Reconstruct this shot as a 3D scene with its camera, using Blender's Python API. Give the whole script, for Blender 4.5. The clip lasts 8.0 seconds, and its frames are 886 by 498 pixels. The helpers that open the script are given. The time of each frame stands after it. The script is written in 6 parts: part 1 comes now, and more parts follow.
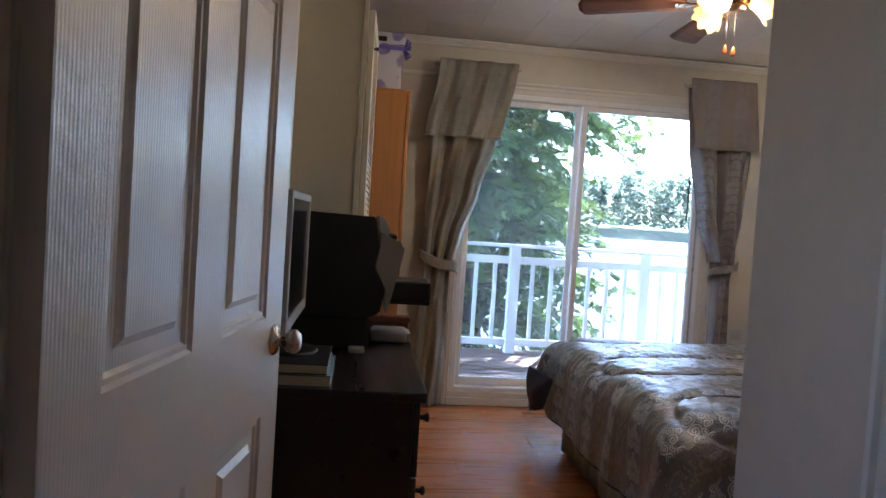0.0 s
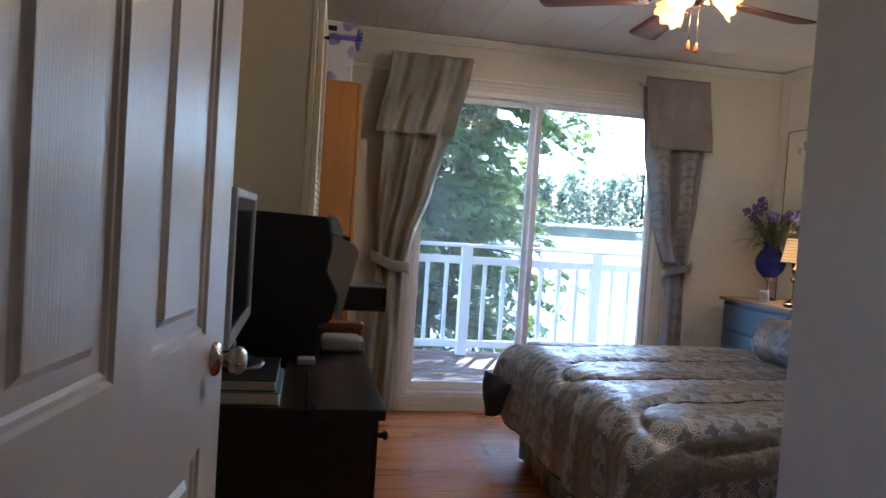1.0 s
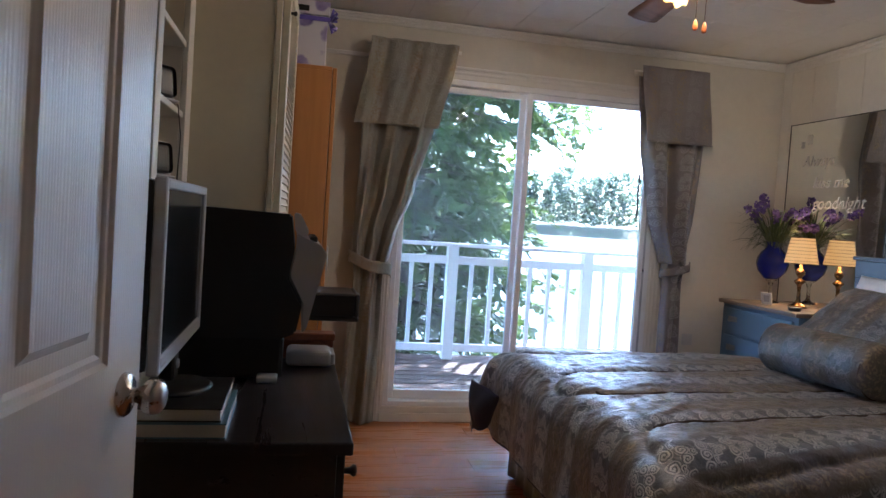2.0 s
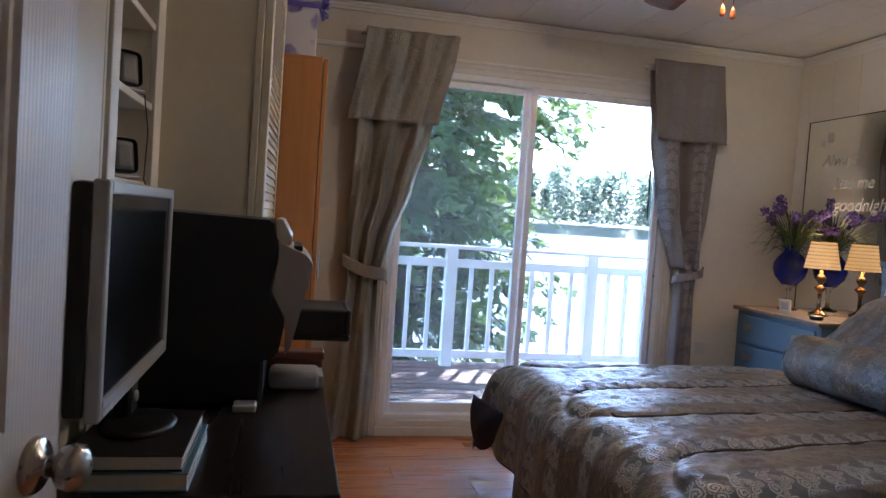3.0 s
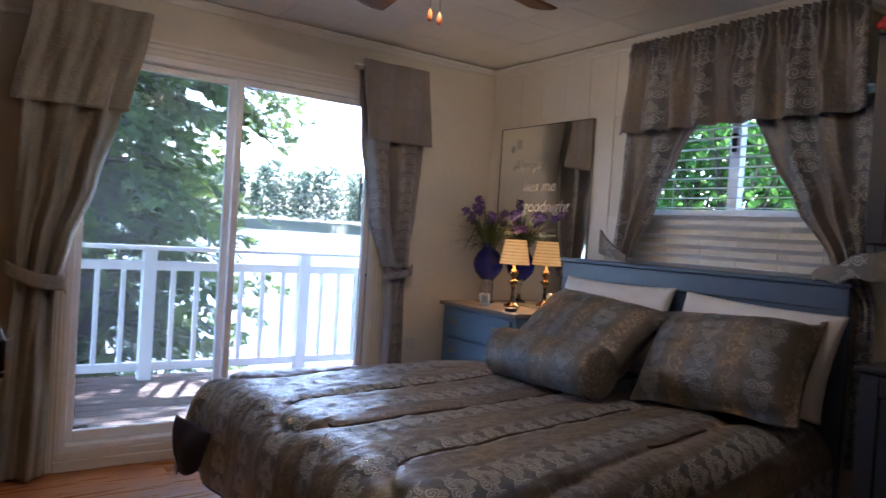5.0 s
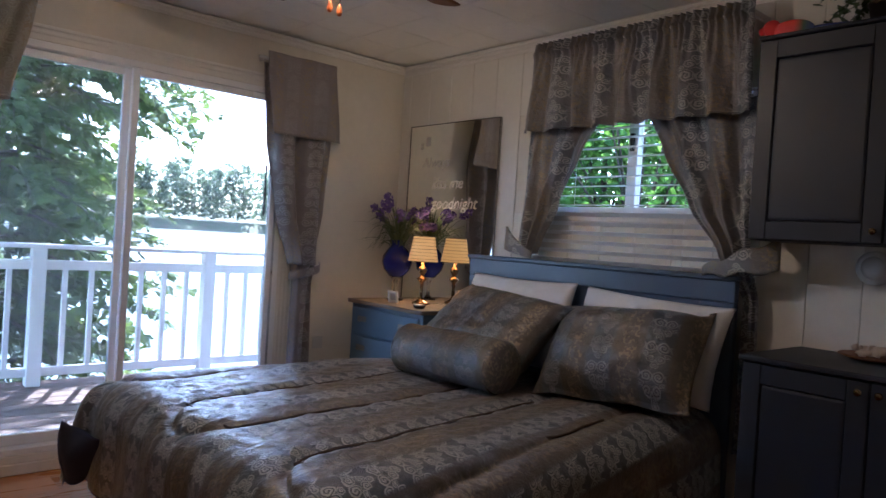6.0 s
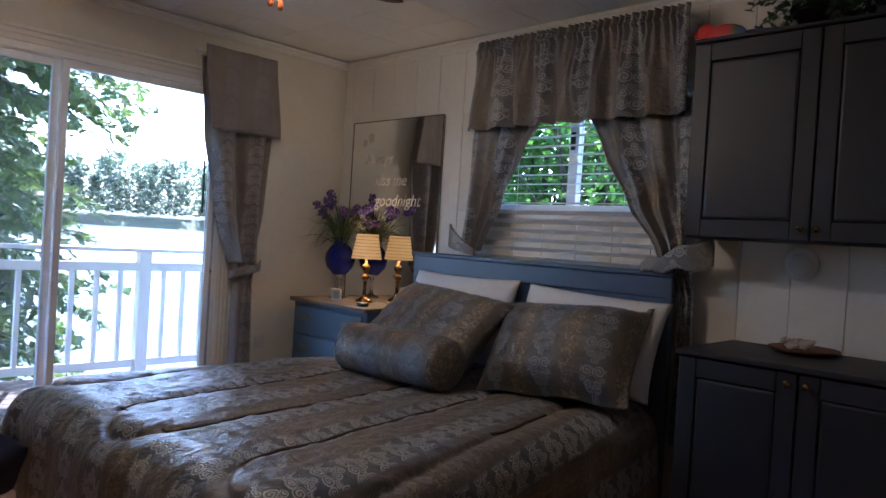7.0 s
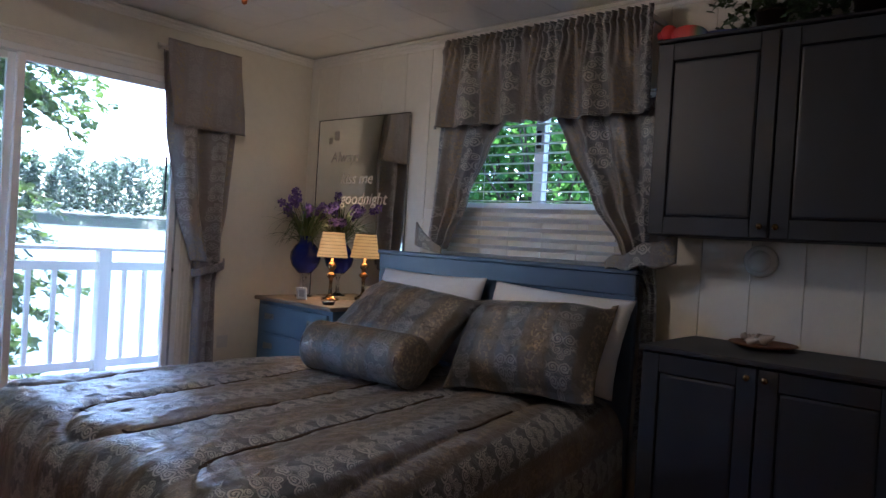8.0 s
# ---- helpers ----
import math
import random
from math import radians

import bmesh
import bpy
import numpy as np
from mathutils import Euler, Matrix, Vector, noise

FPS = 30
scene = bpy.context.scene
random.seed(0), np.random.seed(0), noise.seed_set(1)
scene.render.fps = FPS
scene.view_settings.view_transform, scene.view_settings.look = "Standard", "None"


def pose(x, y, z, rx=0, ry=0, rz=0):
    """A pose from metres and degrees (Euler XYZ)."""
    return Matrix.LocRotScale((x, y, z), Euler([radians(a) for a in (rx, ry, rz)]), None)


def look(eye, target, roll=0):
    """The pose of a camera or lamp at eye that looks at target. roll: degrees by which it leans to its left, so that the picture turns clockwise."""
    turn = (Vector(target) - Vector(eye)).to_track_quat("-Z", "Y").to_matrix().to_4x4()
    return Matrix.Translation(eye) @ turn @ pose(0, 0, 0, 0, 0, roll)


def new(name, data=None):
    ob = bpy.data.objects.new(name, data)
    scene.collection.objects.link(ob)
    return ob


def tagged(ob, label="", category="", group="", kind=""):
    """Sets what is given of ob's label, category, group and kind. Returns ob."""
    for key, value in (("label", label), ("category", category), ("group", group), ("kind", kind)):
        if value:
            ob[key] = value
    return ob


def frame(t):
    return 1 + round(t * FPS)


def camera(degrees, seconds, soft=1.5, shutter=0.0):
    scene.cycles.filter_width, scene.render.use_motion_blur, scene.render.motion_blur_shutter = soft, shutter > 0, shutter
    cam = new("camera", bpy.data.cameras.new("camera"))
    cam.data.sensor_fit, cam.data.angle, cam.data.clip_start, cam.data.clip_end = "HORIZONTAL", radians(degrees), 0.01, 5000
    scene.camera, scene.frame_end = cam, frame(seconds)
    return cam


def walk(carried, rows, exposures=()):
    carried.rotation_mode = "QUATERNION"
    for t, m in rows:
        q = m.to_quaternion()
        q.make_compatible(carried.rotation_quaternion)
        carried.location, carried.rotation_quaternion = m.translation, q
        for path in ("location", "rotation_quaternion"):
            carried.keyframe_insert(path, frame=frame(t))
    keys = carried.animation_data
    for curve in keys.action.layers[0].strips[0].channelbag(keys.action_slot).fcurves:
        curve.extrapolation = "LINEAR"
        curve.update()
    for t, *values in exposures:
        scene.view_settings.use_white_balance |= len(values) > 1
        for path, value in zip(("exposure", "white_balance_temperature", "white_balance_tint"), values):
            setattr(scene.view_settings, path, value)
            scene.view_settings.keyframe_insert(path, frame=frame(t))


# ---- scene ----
cam = camera(63.8, 8.0, soft=1.45, shutter=0.4)
PATH = [
    (0, (0.778, -0.171, 1.237), (0.997, 1.815, 1.158), 3.7),
    (0.5, (0.752, -0.099, 1.239), (1.037, 1.879, 1.16), 3.8),
    (1, (0.759, -0.006, 1.244), (1.127, 1.959, 1.169), 3.8),
    (1.5, (0.8, 0.132, 1.24), (1.199, 2.091, 1.164), 3.8),
    (3, (0.869, 0.531, 1.266), (1.281, 2.487, 1.185), 3.9),
    (3.5, (0.894, 0.608, 1.279), (1.404, 2.541, 1.199), 4.1),
    (4, (0.907, 0.643, 1.295), (1.634, 2.505, 1.225), 4.1),
    (4.5, (0.911, 0.662, 1.294), (1.884, 2.409, 1.241), 3.9),
    (5, (0.923, 0.667, 1.292), (2.063, 2.31, 1.251), 3.7),
    (6.5, (0.988, 0.641, 1.273), (2.372, 2.085, 1.249), 3.7),
    (7, (0.975, 0.653, 1.283), (2.414, 2.042, 1.257), 3.6),
    (7.5, (0.963, 0.659, 1.279), (2.441, 2.007, 1.255), 3.6),
    (8, (0.976, 0.655, 1.274), (2.479, 1.974, 1.253), 3.6),
]
walk(cam, [(t, look(eye, target, roll)) for t, eye, target, roll in PATH],
     exposures=[(0.0, 4.05, 5080, 17), (1.5, 3.88, 4980, 18), (3.5, 3.78, 5050, 22), (5.0, 3.6, 5180, 24), (6.5, 3.42, 5030, 22), (8.0, 3.38, 4900, 20)])

# ---- sky, sun and lamps ----
SUN_AZ, SUN_EL = radians(24), radians(50)
world = bpy.data.worlds.new("sky")
world.use_nodes = True
scene.world = world
wn = world.node_tree.nodes
sky = wn.new("ShaderNodeTexSky")
sky.sky_type = "NISHITA"
sky.sun_disc = False
sky.sun_elevation = SUN_EL
sky.sun_rotation = SUN_AZ
world.node_tree.links.new(sky.outputs[0], wn["Background"].inputs[0])
wn["Background"].inputs[1].default_value = 0.15
sun_dir = Vector((math.sin(SUN_AZ) * math.cos(SUN_EL), math.cos(SUN_AZ) * math.cos(SUN_EL), math.sin(SUN_EL)))
sun = new("sun", bpy.data.lights.new("sun", "SUN"))
sun.data.energy, sun.data.angle, sun.data.color = 4.0, radians(0.53), (1.0, 0.95, 0.86)
sun.matrix_world = look(sun_dir * 30, (0, 0, 0))


def lamp(name, kind, m, energy, colour, size=0.05, size_y=None):
    data = bpy.data.lights.new(name, kind)
    data.energy, data.color = energy, colour
    if kind == "AREA":
        data.shape, data.size, data.size_y = "RECTANGLE", size, size_y or size
    else:
        data.shadow_soft_size = size
    ob = new(name, data)
    ob.matrix_world = m
    return ob


# the bulbs of the fan light and of the bedside lamp
for k in range(3):
    a = radians(100 + 120 * k)
    lamp("fan_bulb", "POINT", Matrix.Translation((2.25 + 0.1 * math.cos(a), 2.72 + 0.1 * math.sin(a), 2.19)), 1.5, (1.0, 0.74, 0.44), 0.03)
lamp("bedside_bulb", "POINT", Matrix.Translation((3.84, 4.08, 1.215)), 0.5, (1.0, 0.66, 0.32), 0.025)

# ---- materials ----


class Mat:
    """A node material with a few shorthands."""

    def __init__(self, name, rough=0.5, metal=0.0):
        self.m = bpy.data.materials.new(name)
        self.m.use_nodes = True
        self.t = self.m.node_tree
        self.n, self.l = self.t.nodes, self.t.links
        self.b = self.n["Principled BSDF"]
        self.b.inputs["Roughness"].default_value = rough
        self.b.inputs["Metallic"].default_value = metal
        self.tc = self.n.new("ShaderNodeTexCoord")

    def coord(self, scale=(1, 1, 1), rot=(0, 0, 0), src="Object"):
        mp = self.n.new("ShaderNodeMapping")
        mp.inputs["Scale"].default_value = scale
        mp.inputs["Rotation"].default_value = rot
        self.l.new(self.tc.outputs[src], mp.inputs[0])
        return mp.outputs[0]

    def noise(self, vec, scale, detail=3.0, rough=0.55, dist=0.0):
        nd = self.n.new("ShaderNodeTexNoise")
        nd.inputs["Scale"].default_value, nd.inputs["Detail"].default_value = scale, detail
        nd.inputs["Roughness"].default_value, nd.inputs["Distortion"].default_value = rough, dist
        self.l.new(vec, nd.inputs["Vector"])
        return nd.outputs["Fac"]

    def wave(self, vec, scale, dist=0.0, detail=2.0, axis="X", dscale=1.0):
        nd = self.n.new("ShaderNodeTexWave")
        nd.bands_direction = axis
        nd.inputs["Scale"].default_value, nd.inputs["Distortion"].default_value = scale, dist
        nd.inputs["Detail"].default_value, nd.inputs["Detail Scale"].default_value = detail, dscale
        self.l.new(vec, nd.inputs["Vector"])
        return nd.outputs["Fac"]

    def ramp(self, fac, *stops):
        nd = self.n.new("ShaderNodeValToRGB")
        e = nd.color_ramp.elements
        while len(e) < len(stops):
            e.new(0.5)
        for el, (p, c) in zip(e, stops):
            el.position = p
            el.color = (*c, 1) if len(c) == 3 else c
        self.l.new(fac, nd.inputs[0])
        return nd.outputs[0]

    def math(self, op, a, b=0.0):
        nd = self.n.new("ShaderNodeMath")
        nd.operation = op
        for k, v in enumerate((a, b)):
            if isinstance(v, (int, float)):
                nd.inputs[k].default_value = v
            else:
                self.l.new(v, nd.inputs[k])
        return nd.outputs[0]

    def mix(self, fac, a, b, mode="MIX"):
        nd = self.n.new("ShaderNodeMix")
        nd.data_type, nd.blend_type = "RGBA", mode
        for k, v in ((0, fac), (6, a), (7, b)):
            if isinstance(v, (int, float)):
                nd.inputs[k].default_value = v
            elif isinstance(v, tuple):
                nd.inputs[k].default_value = (*v, 1)
            else:
                self.l.new(v, nd.inputs[k])
        return nd.outputs[2]

    def rand(self):
        return self.n.new("ShaderNodeObjectInfo").outputs["Random"]

    def island(self):
        return self.n.new("ShaderNodeNewGeometry").outputs["Random Per Island"]

    def colour(self, c):
        if isinstance(c, tuple):
            self.b.inputs["Base Color"].default_value = (*c, 1)
        else:
            self.l.new(c, self.b.inputs["Base Color"])
        return self

    def rough(self, r):
        self.l.new(r, self.b.inputs["Roughness"])
        return self

    def bump(self, h, strength=0.3, dist=0.01):
        nd = self.n.new("ShaderNodeBump")
        nd.inputs["Strength"].default_value, nd.inputs["Distance"].default_value = strength, dist
        self.l.new(h, nd.inputs["Height"])
        self.l.new(nd.outputs[0], self.b.inputs["Normal"])
        return self

    def glow(self, c, strength):
        self.b.inputs["Emission Color"].default_value = (*c, 1)
        self.b.inputs["Emission Strength"].default_value = strength
        return self

    def set(self, **kw):
        for key, v in kw.items():
            self.b.inputs[key.replace("_", " ")].default_value = v
        return self


def shade(c, k):
    return tuple(min(1.0, v * k) for v in c)


def painted(name, c, rough=0.5, grain=0.06, bump=0.15, scale=30):
    """Painted surface: slight mottling, brush and roller relief, faint dirt."""
    m = Mat(name, rough)
    v = m.coord()
    big = m.noise(v, 1.7, 4)
    small = m.noise(v, scale, 4)
    base = m.ramp(big, (0.3, shade(c, 1 - grain)), (0.7, shade(c, 1 + grain)))
    m.colour(m.mix(0.12, base, m.ramp(small, (0.35, shade(c, 0.8)), (0.65, shade(c, 1.1)))))
    m.rough(m.ramp(big, (0.2, (rough - 0.06,) * 3), (0.8, (rough + 0.08,) * 3)))
    m.bump(small, bump, 0.002)
    return m.m


def wood(name, light, dark, rough=0.4, axis=0, scale=1.0, vary=0.0, contrast=0.6):
    """Grained wood, the grain along the given axis."""
    m = Mat(name, rough)
    s = [14.0 * scale] * 3
    s[axis] = 1.1 * scale
    v = m.coord(tuple(s))
    n1 = m.noise(v, 1.2, 6, 0.62, 0.6)
    n2 = m.noise(v, 7.0, 3)
    col = m.ramp(n1, (0.28, dark), (0.5, tuple((a * contrast + b * (1 - contrast)) for a, b in zip(light, dark))), (0.72, light))
    col = m.mix(0.25, col, m.ramp(n2, (0.3, shade(dark, 0.8)), (0.7, shade(light, 1.05))))
    if vary:
        r = m.ramp(m.rand(), (0.0, (1 - vary,) * 3), (1.0, (1 + vary * 0.4,) * 3))
        col = m.mix(1.0, col, r, "MULTIPLY")
    m.colour(col)
    m.rough(m.ramp(n1, (0.2, (rough + 0.1,) * 3), (0.8, (rough - 0.05,) * 3)))
    m.bump(n2, 0.12, 0.002)
    return m.m


def metal(name, c, rough=0.25):
    m = Mat(name, rough, 1.0)
    n = m.noise(m.coord(), 25, 4)
    m.colour(m.ramp(n, (0.3, shade(c, 0.85)), (0.7, c)))
    m.rough(m.ramp(n, (0.3, (rough * 0.8,) * 3), (0.7, (min(1, rough * 1.4),) * 3)))
    return m.m


def plastic(name, c, rough=0.35, bump=0.05):
    m = Mat(name, rough)
    n = m.noise(m.coord(), 160, 2)
    d = m.noise(m.coord(), 5, 4)
    m.colour(m.ramp(d, (0.3, shade(c, 0.88)), (0.7, shade(c, 1.05))))
    m.rough(m.ramp(d, (0.3, (rough * 0.85,) * 3), (0.75, (rough * 1.3,) * 3)))
    m.bump(n, bump, 0.001)
    return m.m


def damask(name, along=0, period=0.36, offset=0.0, across=1, blue=1.0, sheen=0.3, even=0.35, thin=0.0, lift=1.0, bold=0.85, skew=0.0, size=1.0, src="Object", tone=(1.0, 1.0, 1.0)):
    """Jacquard cloth: bands of scrolling leaves and of plain satin, woven in silver, slate and bronze."""
    m = Mat(name, 0.42)
    v = m.coord(src=src)
    sep = m.n.new("ShaderNodeSeparateXYZ")
    m.l.new(v, sep.inputs[0])
    wob = m.noise(v, 6, 2)
    lane = m.math("SUBTRACT", sep.outputs[across], m.math("MULTIPLY", sep.outputs[0], skew))
    band = m.math("ADD", m.math("MULTIPLY", lane, 1.0 / period), offset)
    band = m.math("FRACT", m.math("ADD", band, m.math("MULTIPLY", wob, 0.02)))
    # acanthus scrolls: spirals mirrored about each band's axis and repeated along it
    curl = m.math("MULTIPLY", m.math("SUBTRACT", m.noise(v, 38, 2), 0.5), 0.02 * size)
    side = m.math("MULTIPLY", m.math("ABSOLUTE", m.math("SUBTRACT", band, 0.265)), period)
    side = m.math("MULTIPLY", m.math("PINGPONG", m.math("ADD", side, curl), 0.064 * size), 1.0 / size)
    run = m.math("ADD", sep.outputs[along], m.math("ADD", curl, m.math("MULTIPLY", wob, 0.02)))
    run = m.math("MULTIPLY", m.math("FRACT", m.math("MULTIPLY", run, 1.0 / (0.17 * size))), 0.17)
    stroke = None
    for cx, cy, reach, pitch, turn in ((0.034, 0.042, 0.037, 0.0165, 1.0), (0.026, 0.108, 0.029, 0.0135, -1.0), (0.0, 0.148, 0.022, 0.012, 1.0), (0.056, 0.085, 0.018, 0.011, -1.0)):
        dx, dy = m.math("SUBTRACT", side, cx), m.math("SUBTRACT", run, cy)
        r = m.math("SQRT", m.math("ADD", m.math("MULTIPLY", dx, dx), m.math("MULTIPLY", dy, dy)))
        th = m.math("ARCTAN2", dy, dx)
        lobe = m.math("MULTIPLY", m.math("SINE", m.math("MULTIPLY", th, 5.0)), 0.05)
        arm = m.math("ADD", m.math("MULTIPLY", r, 1.0 / pitch), m.math("MULTIPLY", th, turn / (2 * math.pi)))
        arm = m.math("FRACT", m.math("ADD", arm, lobe))
        line = m.ramp(arm, (0.14, (0, 0, 0)), (0.26, (1, 1, 1)), (0.70, (1, 1, 1)), (0.82, (0, 0, 0)))
        inside = m.ramp(m.math("MULTIPLY", r, 1.0 / reach), (0.86, (1, 1, 1)), (1.0, (0, 0, 0)))
        line = m.math("MULTIPLY", line, inside)
        stroke = line if stroke is None else m.math("MAXIMUM", stroke, line)
    fleck = m.ramp(m.noise(v, 46, 2, 0.5, 1.2), (0.52, (0, 0, 0)), (0.58, (1, 1, 1)))
    mask = m.ramp(band, (0.02, (0.04, 0.04, 0.04)), (0.07, (1, 1, 1)), (0.46, (1, 1, 1)), (0.51, (0.08, 0.08, 0.08)))
    fine = m.ramp(band, (0.60, (0, 0, 0)), (0.62, (1, 1, 1)), (0.88, (1, 1, 1)), (0.90, (0, 0, 0)))
    motif = m.math("MULTIPLY", stroke, mask)
    motif2 = m.math("MULTIPLY", fleck, fine)
    slate, bronze, silver = shade((0.086, 0.101, 0.128 * blue), lift), shade((0.112, 0.086, 0.062), lift), shade((0.62, 0.62, 0.60), 0.5 + 0.5 * lift)
    if even > 0.8:
        slate = shade(tuple(a * b for a, b in zip((0.118, 0.104, 0.099), tone)), lift)
    ground = m.ramp(band, (0.0, bronze), (0.06, slate), (0.46, slate), (0.54, bronze), (0.78, shade(bronze, 1.25)), (0.95, bronze))
    ground = m.mix(even, ground, m.ramp(m.noise(v, 2.2, 4), (0.3, shade(slate, 0.7)), (0.7, shade(tuple(a * b for a, b in zip((0.158, 0.146, 0.138), tone)), lift))))
    col = m.mix(m.math("MULTIPLY", motif, bold), ground, silver)
    col = m.mix(m.math("MULTIPLY", motif2, 0.75), col, (0.30, 0.24, 0.15))
    m.colour(col)
    m.rough(m.ramp(motif, (0.0, (0.29,) * 3), (1.0, (0.36,) * 3)))
    weave = m.noise(v, 420, 2)
    crumple = m.noise(v, 24, 5, 0.6, 1.0)
    h = m.math("ADD", m.math("MULTIPLY", motif, 0.25), m.math("ADD", m.math("MULTIPLY", weave, 0.12), m.math("MULTIPLY", crumple, 1.3)))
    m.bump(h, 0.9, 0.009)
    m.set(Sheen_Weight=sheen, Sheen_Roughness=0.4, Specular_IOR_Level=1.0)
    if thin:
        tr = m.n.new("ShaderNodeBsdfTranslucent")
        m.l.new(col, tr.inputs[0])
        mx = m.n.new("ShaderNodeMixShader")
        mx.inputs[0].default_value = thin
        m.l.new(m.b.outputs[0], mx.inputs[1])
        m.l.new(tr.outputs[0], mx.inputs[2])
        m.l.new(mx.outputs[0], m.n["Material Output"].inputs[0])
    return m.m


M = {}
M["wall"] = painted("cream_wall_paint", (0.66, 0.62, 0.53), 0.55)
M["panel"] = painted("white_panelling_paint", (0.70, 0.67, 0.60), 0.45)
M["ceiling"] = painted("ceiling_paint", (0.74, 0.73, 0.70), 0.6)
M["trim"] = painted("white_trim_paint", (0.74, 0.72, 0.67), 0.35, 0.03)
M["closet"] = painted("cream_cupboard_paint", (0.60, 0.55, 0.42), 0.4)
M["vinyl"] = painted("white_vinyl", (0.86, 0.87, 0.88), 0.3, 0.02, 0.05)
# unseen hall walls: tan picked to warm the light they bounce
M["hall"] = painted("hall_paint", (0.62, 0.47, 0.34), 0.6)
M["jamb"] = painted("jamb_paint", (0.78, 0.67, 0.54), 0.4, 0.03)
M["floor"] = wood("laminate", (0.52, 0.205, 0.058), (0.36, 0.115, 0.03), 0.25, 0, 0.6, 0.25)
M["deckwood"] = wood("stained_deck_boards", (0.072, 0.034, 0.025), (0.035, 0.016, 0.012), 0.55, 0, 0.8, 0.3)
M["deckwood"].node_tree.nodes["Principled BSDF"].inputs["Specular IOR Level"].default_value = 0.15
M["dark"] = wood("espresso_veneer", (0.018, 0.012, 0.010), (0.008, 0.005, 0.004), 0.28, 1)
M["orange"] = wood("beech_veneer", (0.50, 0.235, 0.07), (0.40, 0.17, 0.045), 0.35, 2, 0.5, 0.0, 0.5)
M["chesttop"] = wood("chest_top_wood", (0.20, 0.15, 0.105), (0.12, 0.09, 0.07), 0.5, 1)
M["redwood"] = wood("red_brown_wood", (0.22, 0.075, 0.035), (0.12, 0.04, 0.02), 0.4, 1)
M["blade"] = wood("fan_blade_wood", (0.20, 0.085, 0.035), (0.10, 0.04, 0.018), 0.6, 0)
M["blue"] = painted("slate_blue_paint", (0.075, 0.11, 0.185), 0.33, 0.08, 0.1)
M["navy"] = painted("dark_blue_cabinet_paint", (0.014, 0.019, 0.034), 0.5, 0.08, 0.1)
M["bluechest"] = painted("blue_chest_paint", (0.085, 0.14, 0.205), 0.5, 0.08, 0.1)
M["black"] = plastic("black_plastic", (0.012, 0.012, 0.013), 0.4)
M["grey"] = plastic("grey_plastic", (0.38, 0.37, 0.36), 0.4)
M["silver"] = plastic("silver_plastic", (0.44, 0.45, 0.47), 0.32)
M["screen"] = plastic("screen_glass", (0.008, 0.008, 0.010), 0.16, 0.0)
M["white"] = plastic("white_plastic", (0.6, 0.59, 0.56), 0.4)
M["nickel"] = metal("satin_nickel", (0.55, 0.49, 0.42), 0.24)
M["brass"] = metal("antique_brass", (0.22, 0.145, 0.07), 0.24)
M["pewter"] = metal("tarnished_pewter", (0.26, 0.24, 0.21), 0.35)
M["chrome"] = metal("aluminium", (0.55, 0.56, 0.58), 0.3)
M["linen"] = painted("white_pillow_cotton", (0.72, 0.73, 0.76), 0.75, 0.05, 0.4, 60)
M["bed"] = damask("comforter_jacquard", 0, 0.26, 0.10, 1, lift=1.0, skew=0.16, bold=0.8, size=0.6, src="UV", sheen=0.2, even=0.2)
M["sham"] = damask("sham_jacquard", 1, 0.23, 0.2, 0, lift=0.8, bold=0.33, size=0.7, sheen=0.05, even=0.18)
M["bolster"] = damask("bolster_jacquard", 0, 0.27, 0.55, 2, lift=0.8, bold=0.33, size=0.7, sheen=0.08, even=0.18)
M["curtain"] = damask("curtain_jacquard", 2, 0.22, 0.1, 0, 0.84, 0.25, 0.82, 0.2, 2.6, 0.06, tone=(0.98, 1.05, 0.92))
M["valance_fall"] = damask("plain_valance_jacquard", 2, 0.19, 0.15, 0, 0.98, 0.25, 0.82, 0.2, 2.2, 0.05, tone=(1.0, 0.97, 1.06))
M["curtain_fall"] = damask("narrow_curtain_jacquard", 2, 0.19, 0.15, 0, 0.98, 0.25, 0.82, 0.2, 1.75, 0.24, size=0.7, tone=(1.0, 0.98, 1.06))
M["curtain_y"] = damask("window_curtain_jacquard", 2, 0.25, 0.1, 1, 1.0, 0.25, 0.72, 0.2, 1.8, 0.42, size=0.75)


def glass(name, c=(1, 1, 1), rough=0.0, ior=1.45):
    m = Mat(name, rough)
    m.colour(c).set(Transmission_Weight=1.0, IOR=ior)
    return m.m


def hazed_pane(name, c, haze):
    """Pane tinted to dim the outside view; its pale translucent film stands for haze."""
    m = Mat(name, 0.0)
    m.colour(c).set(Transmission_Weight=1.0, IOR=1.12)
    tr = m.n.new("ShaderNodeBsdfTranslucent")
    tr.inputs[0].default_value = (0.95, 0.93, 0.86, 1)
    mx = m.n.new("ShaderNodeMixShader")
    film = m.ramp(m.noise(m.coord(), 1.6, 4), (0.3, (haze * 0.5,) * 3), (0.7, (haze,) * 3))
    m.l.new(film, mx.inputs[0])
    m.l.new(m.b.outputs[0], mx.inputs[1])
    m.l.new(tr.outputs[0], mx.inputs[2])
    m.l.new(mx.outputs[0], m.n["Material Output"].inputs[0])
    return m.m


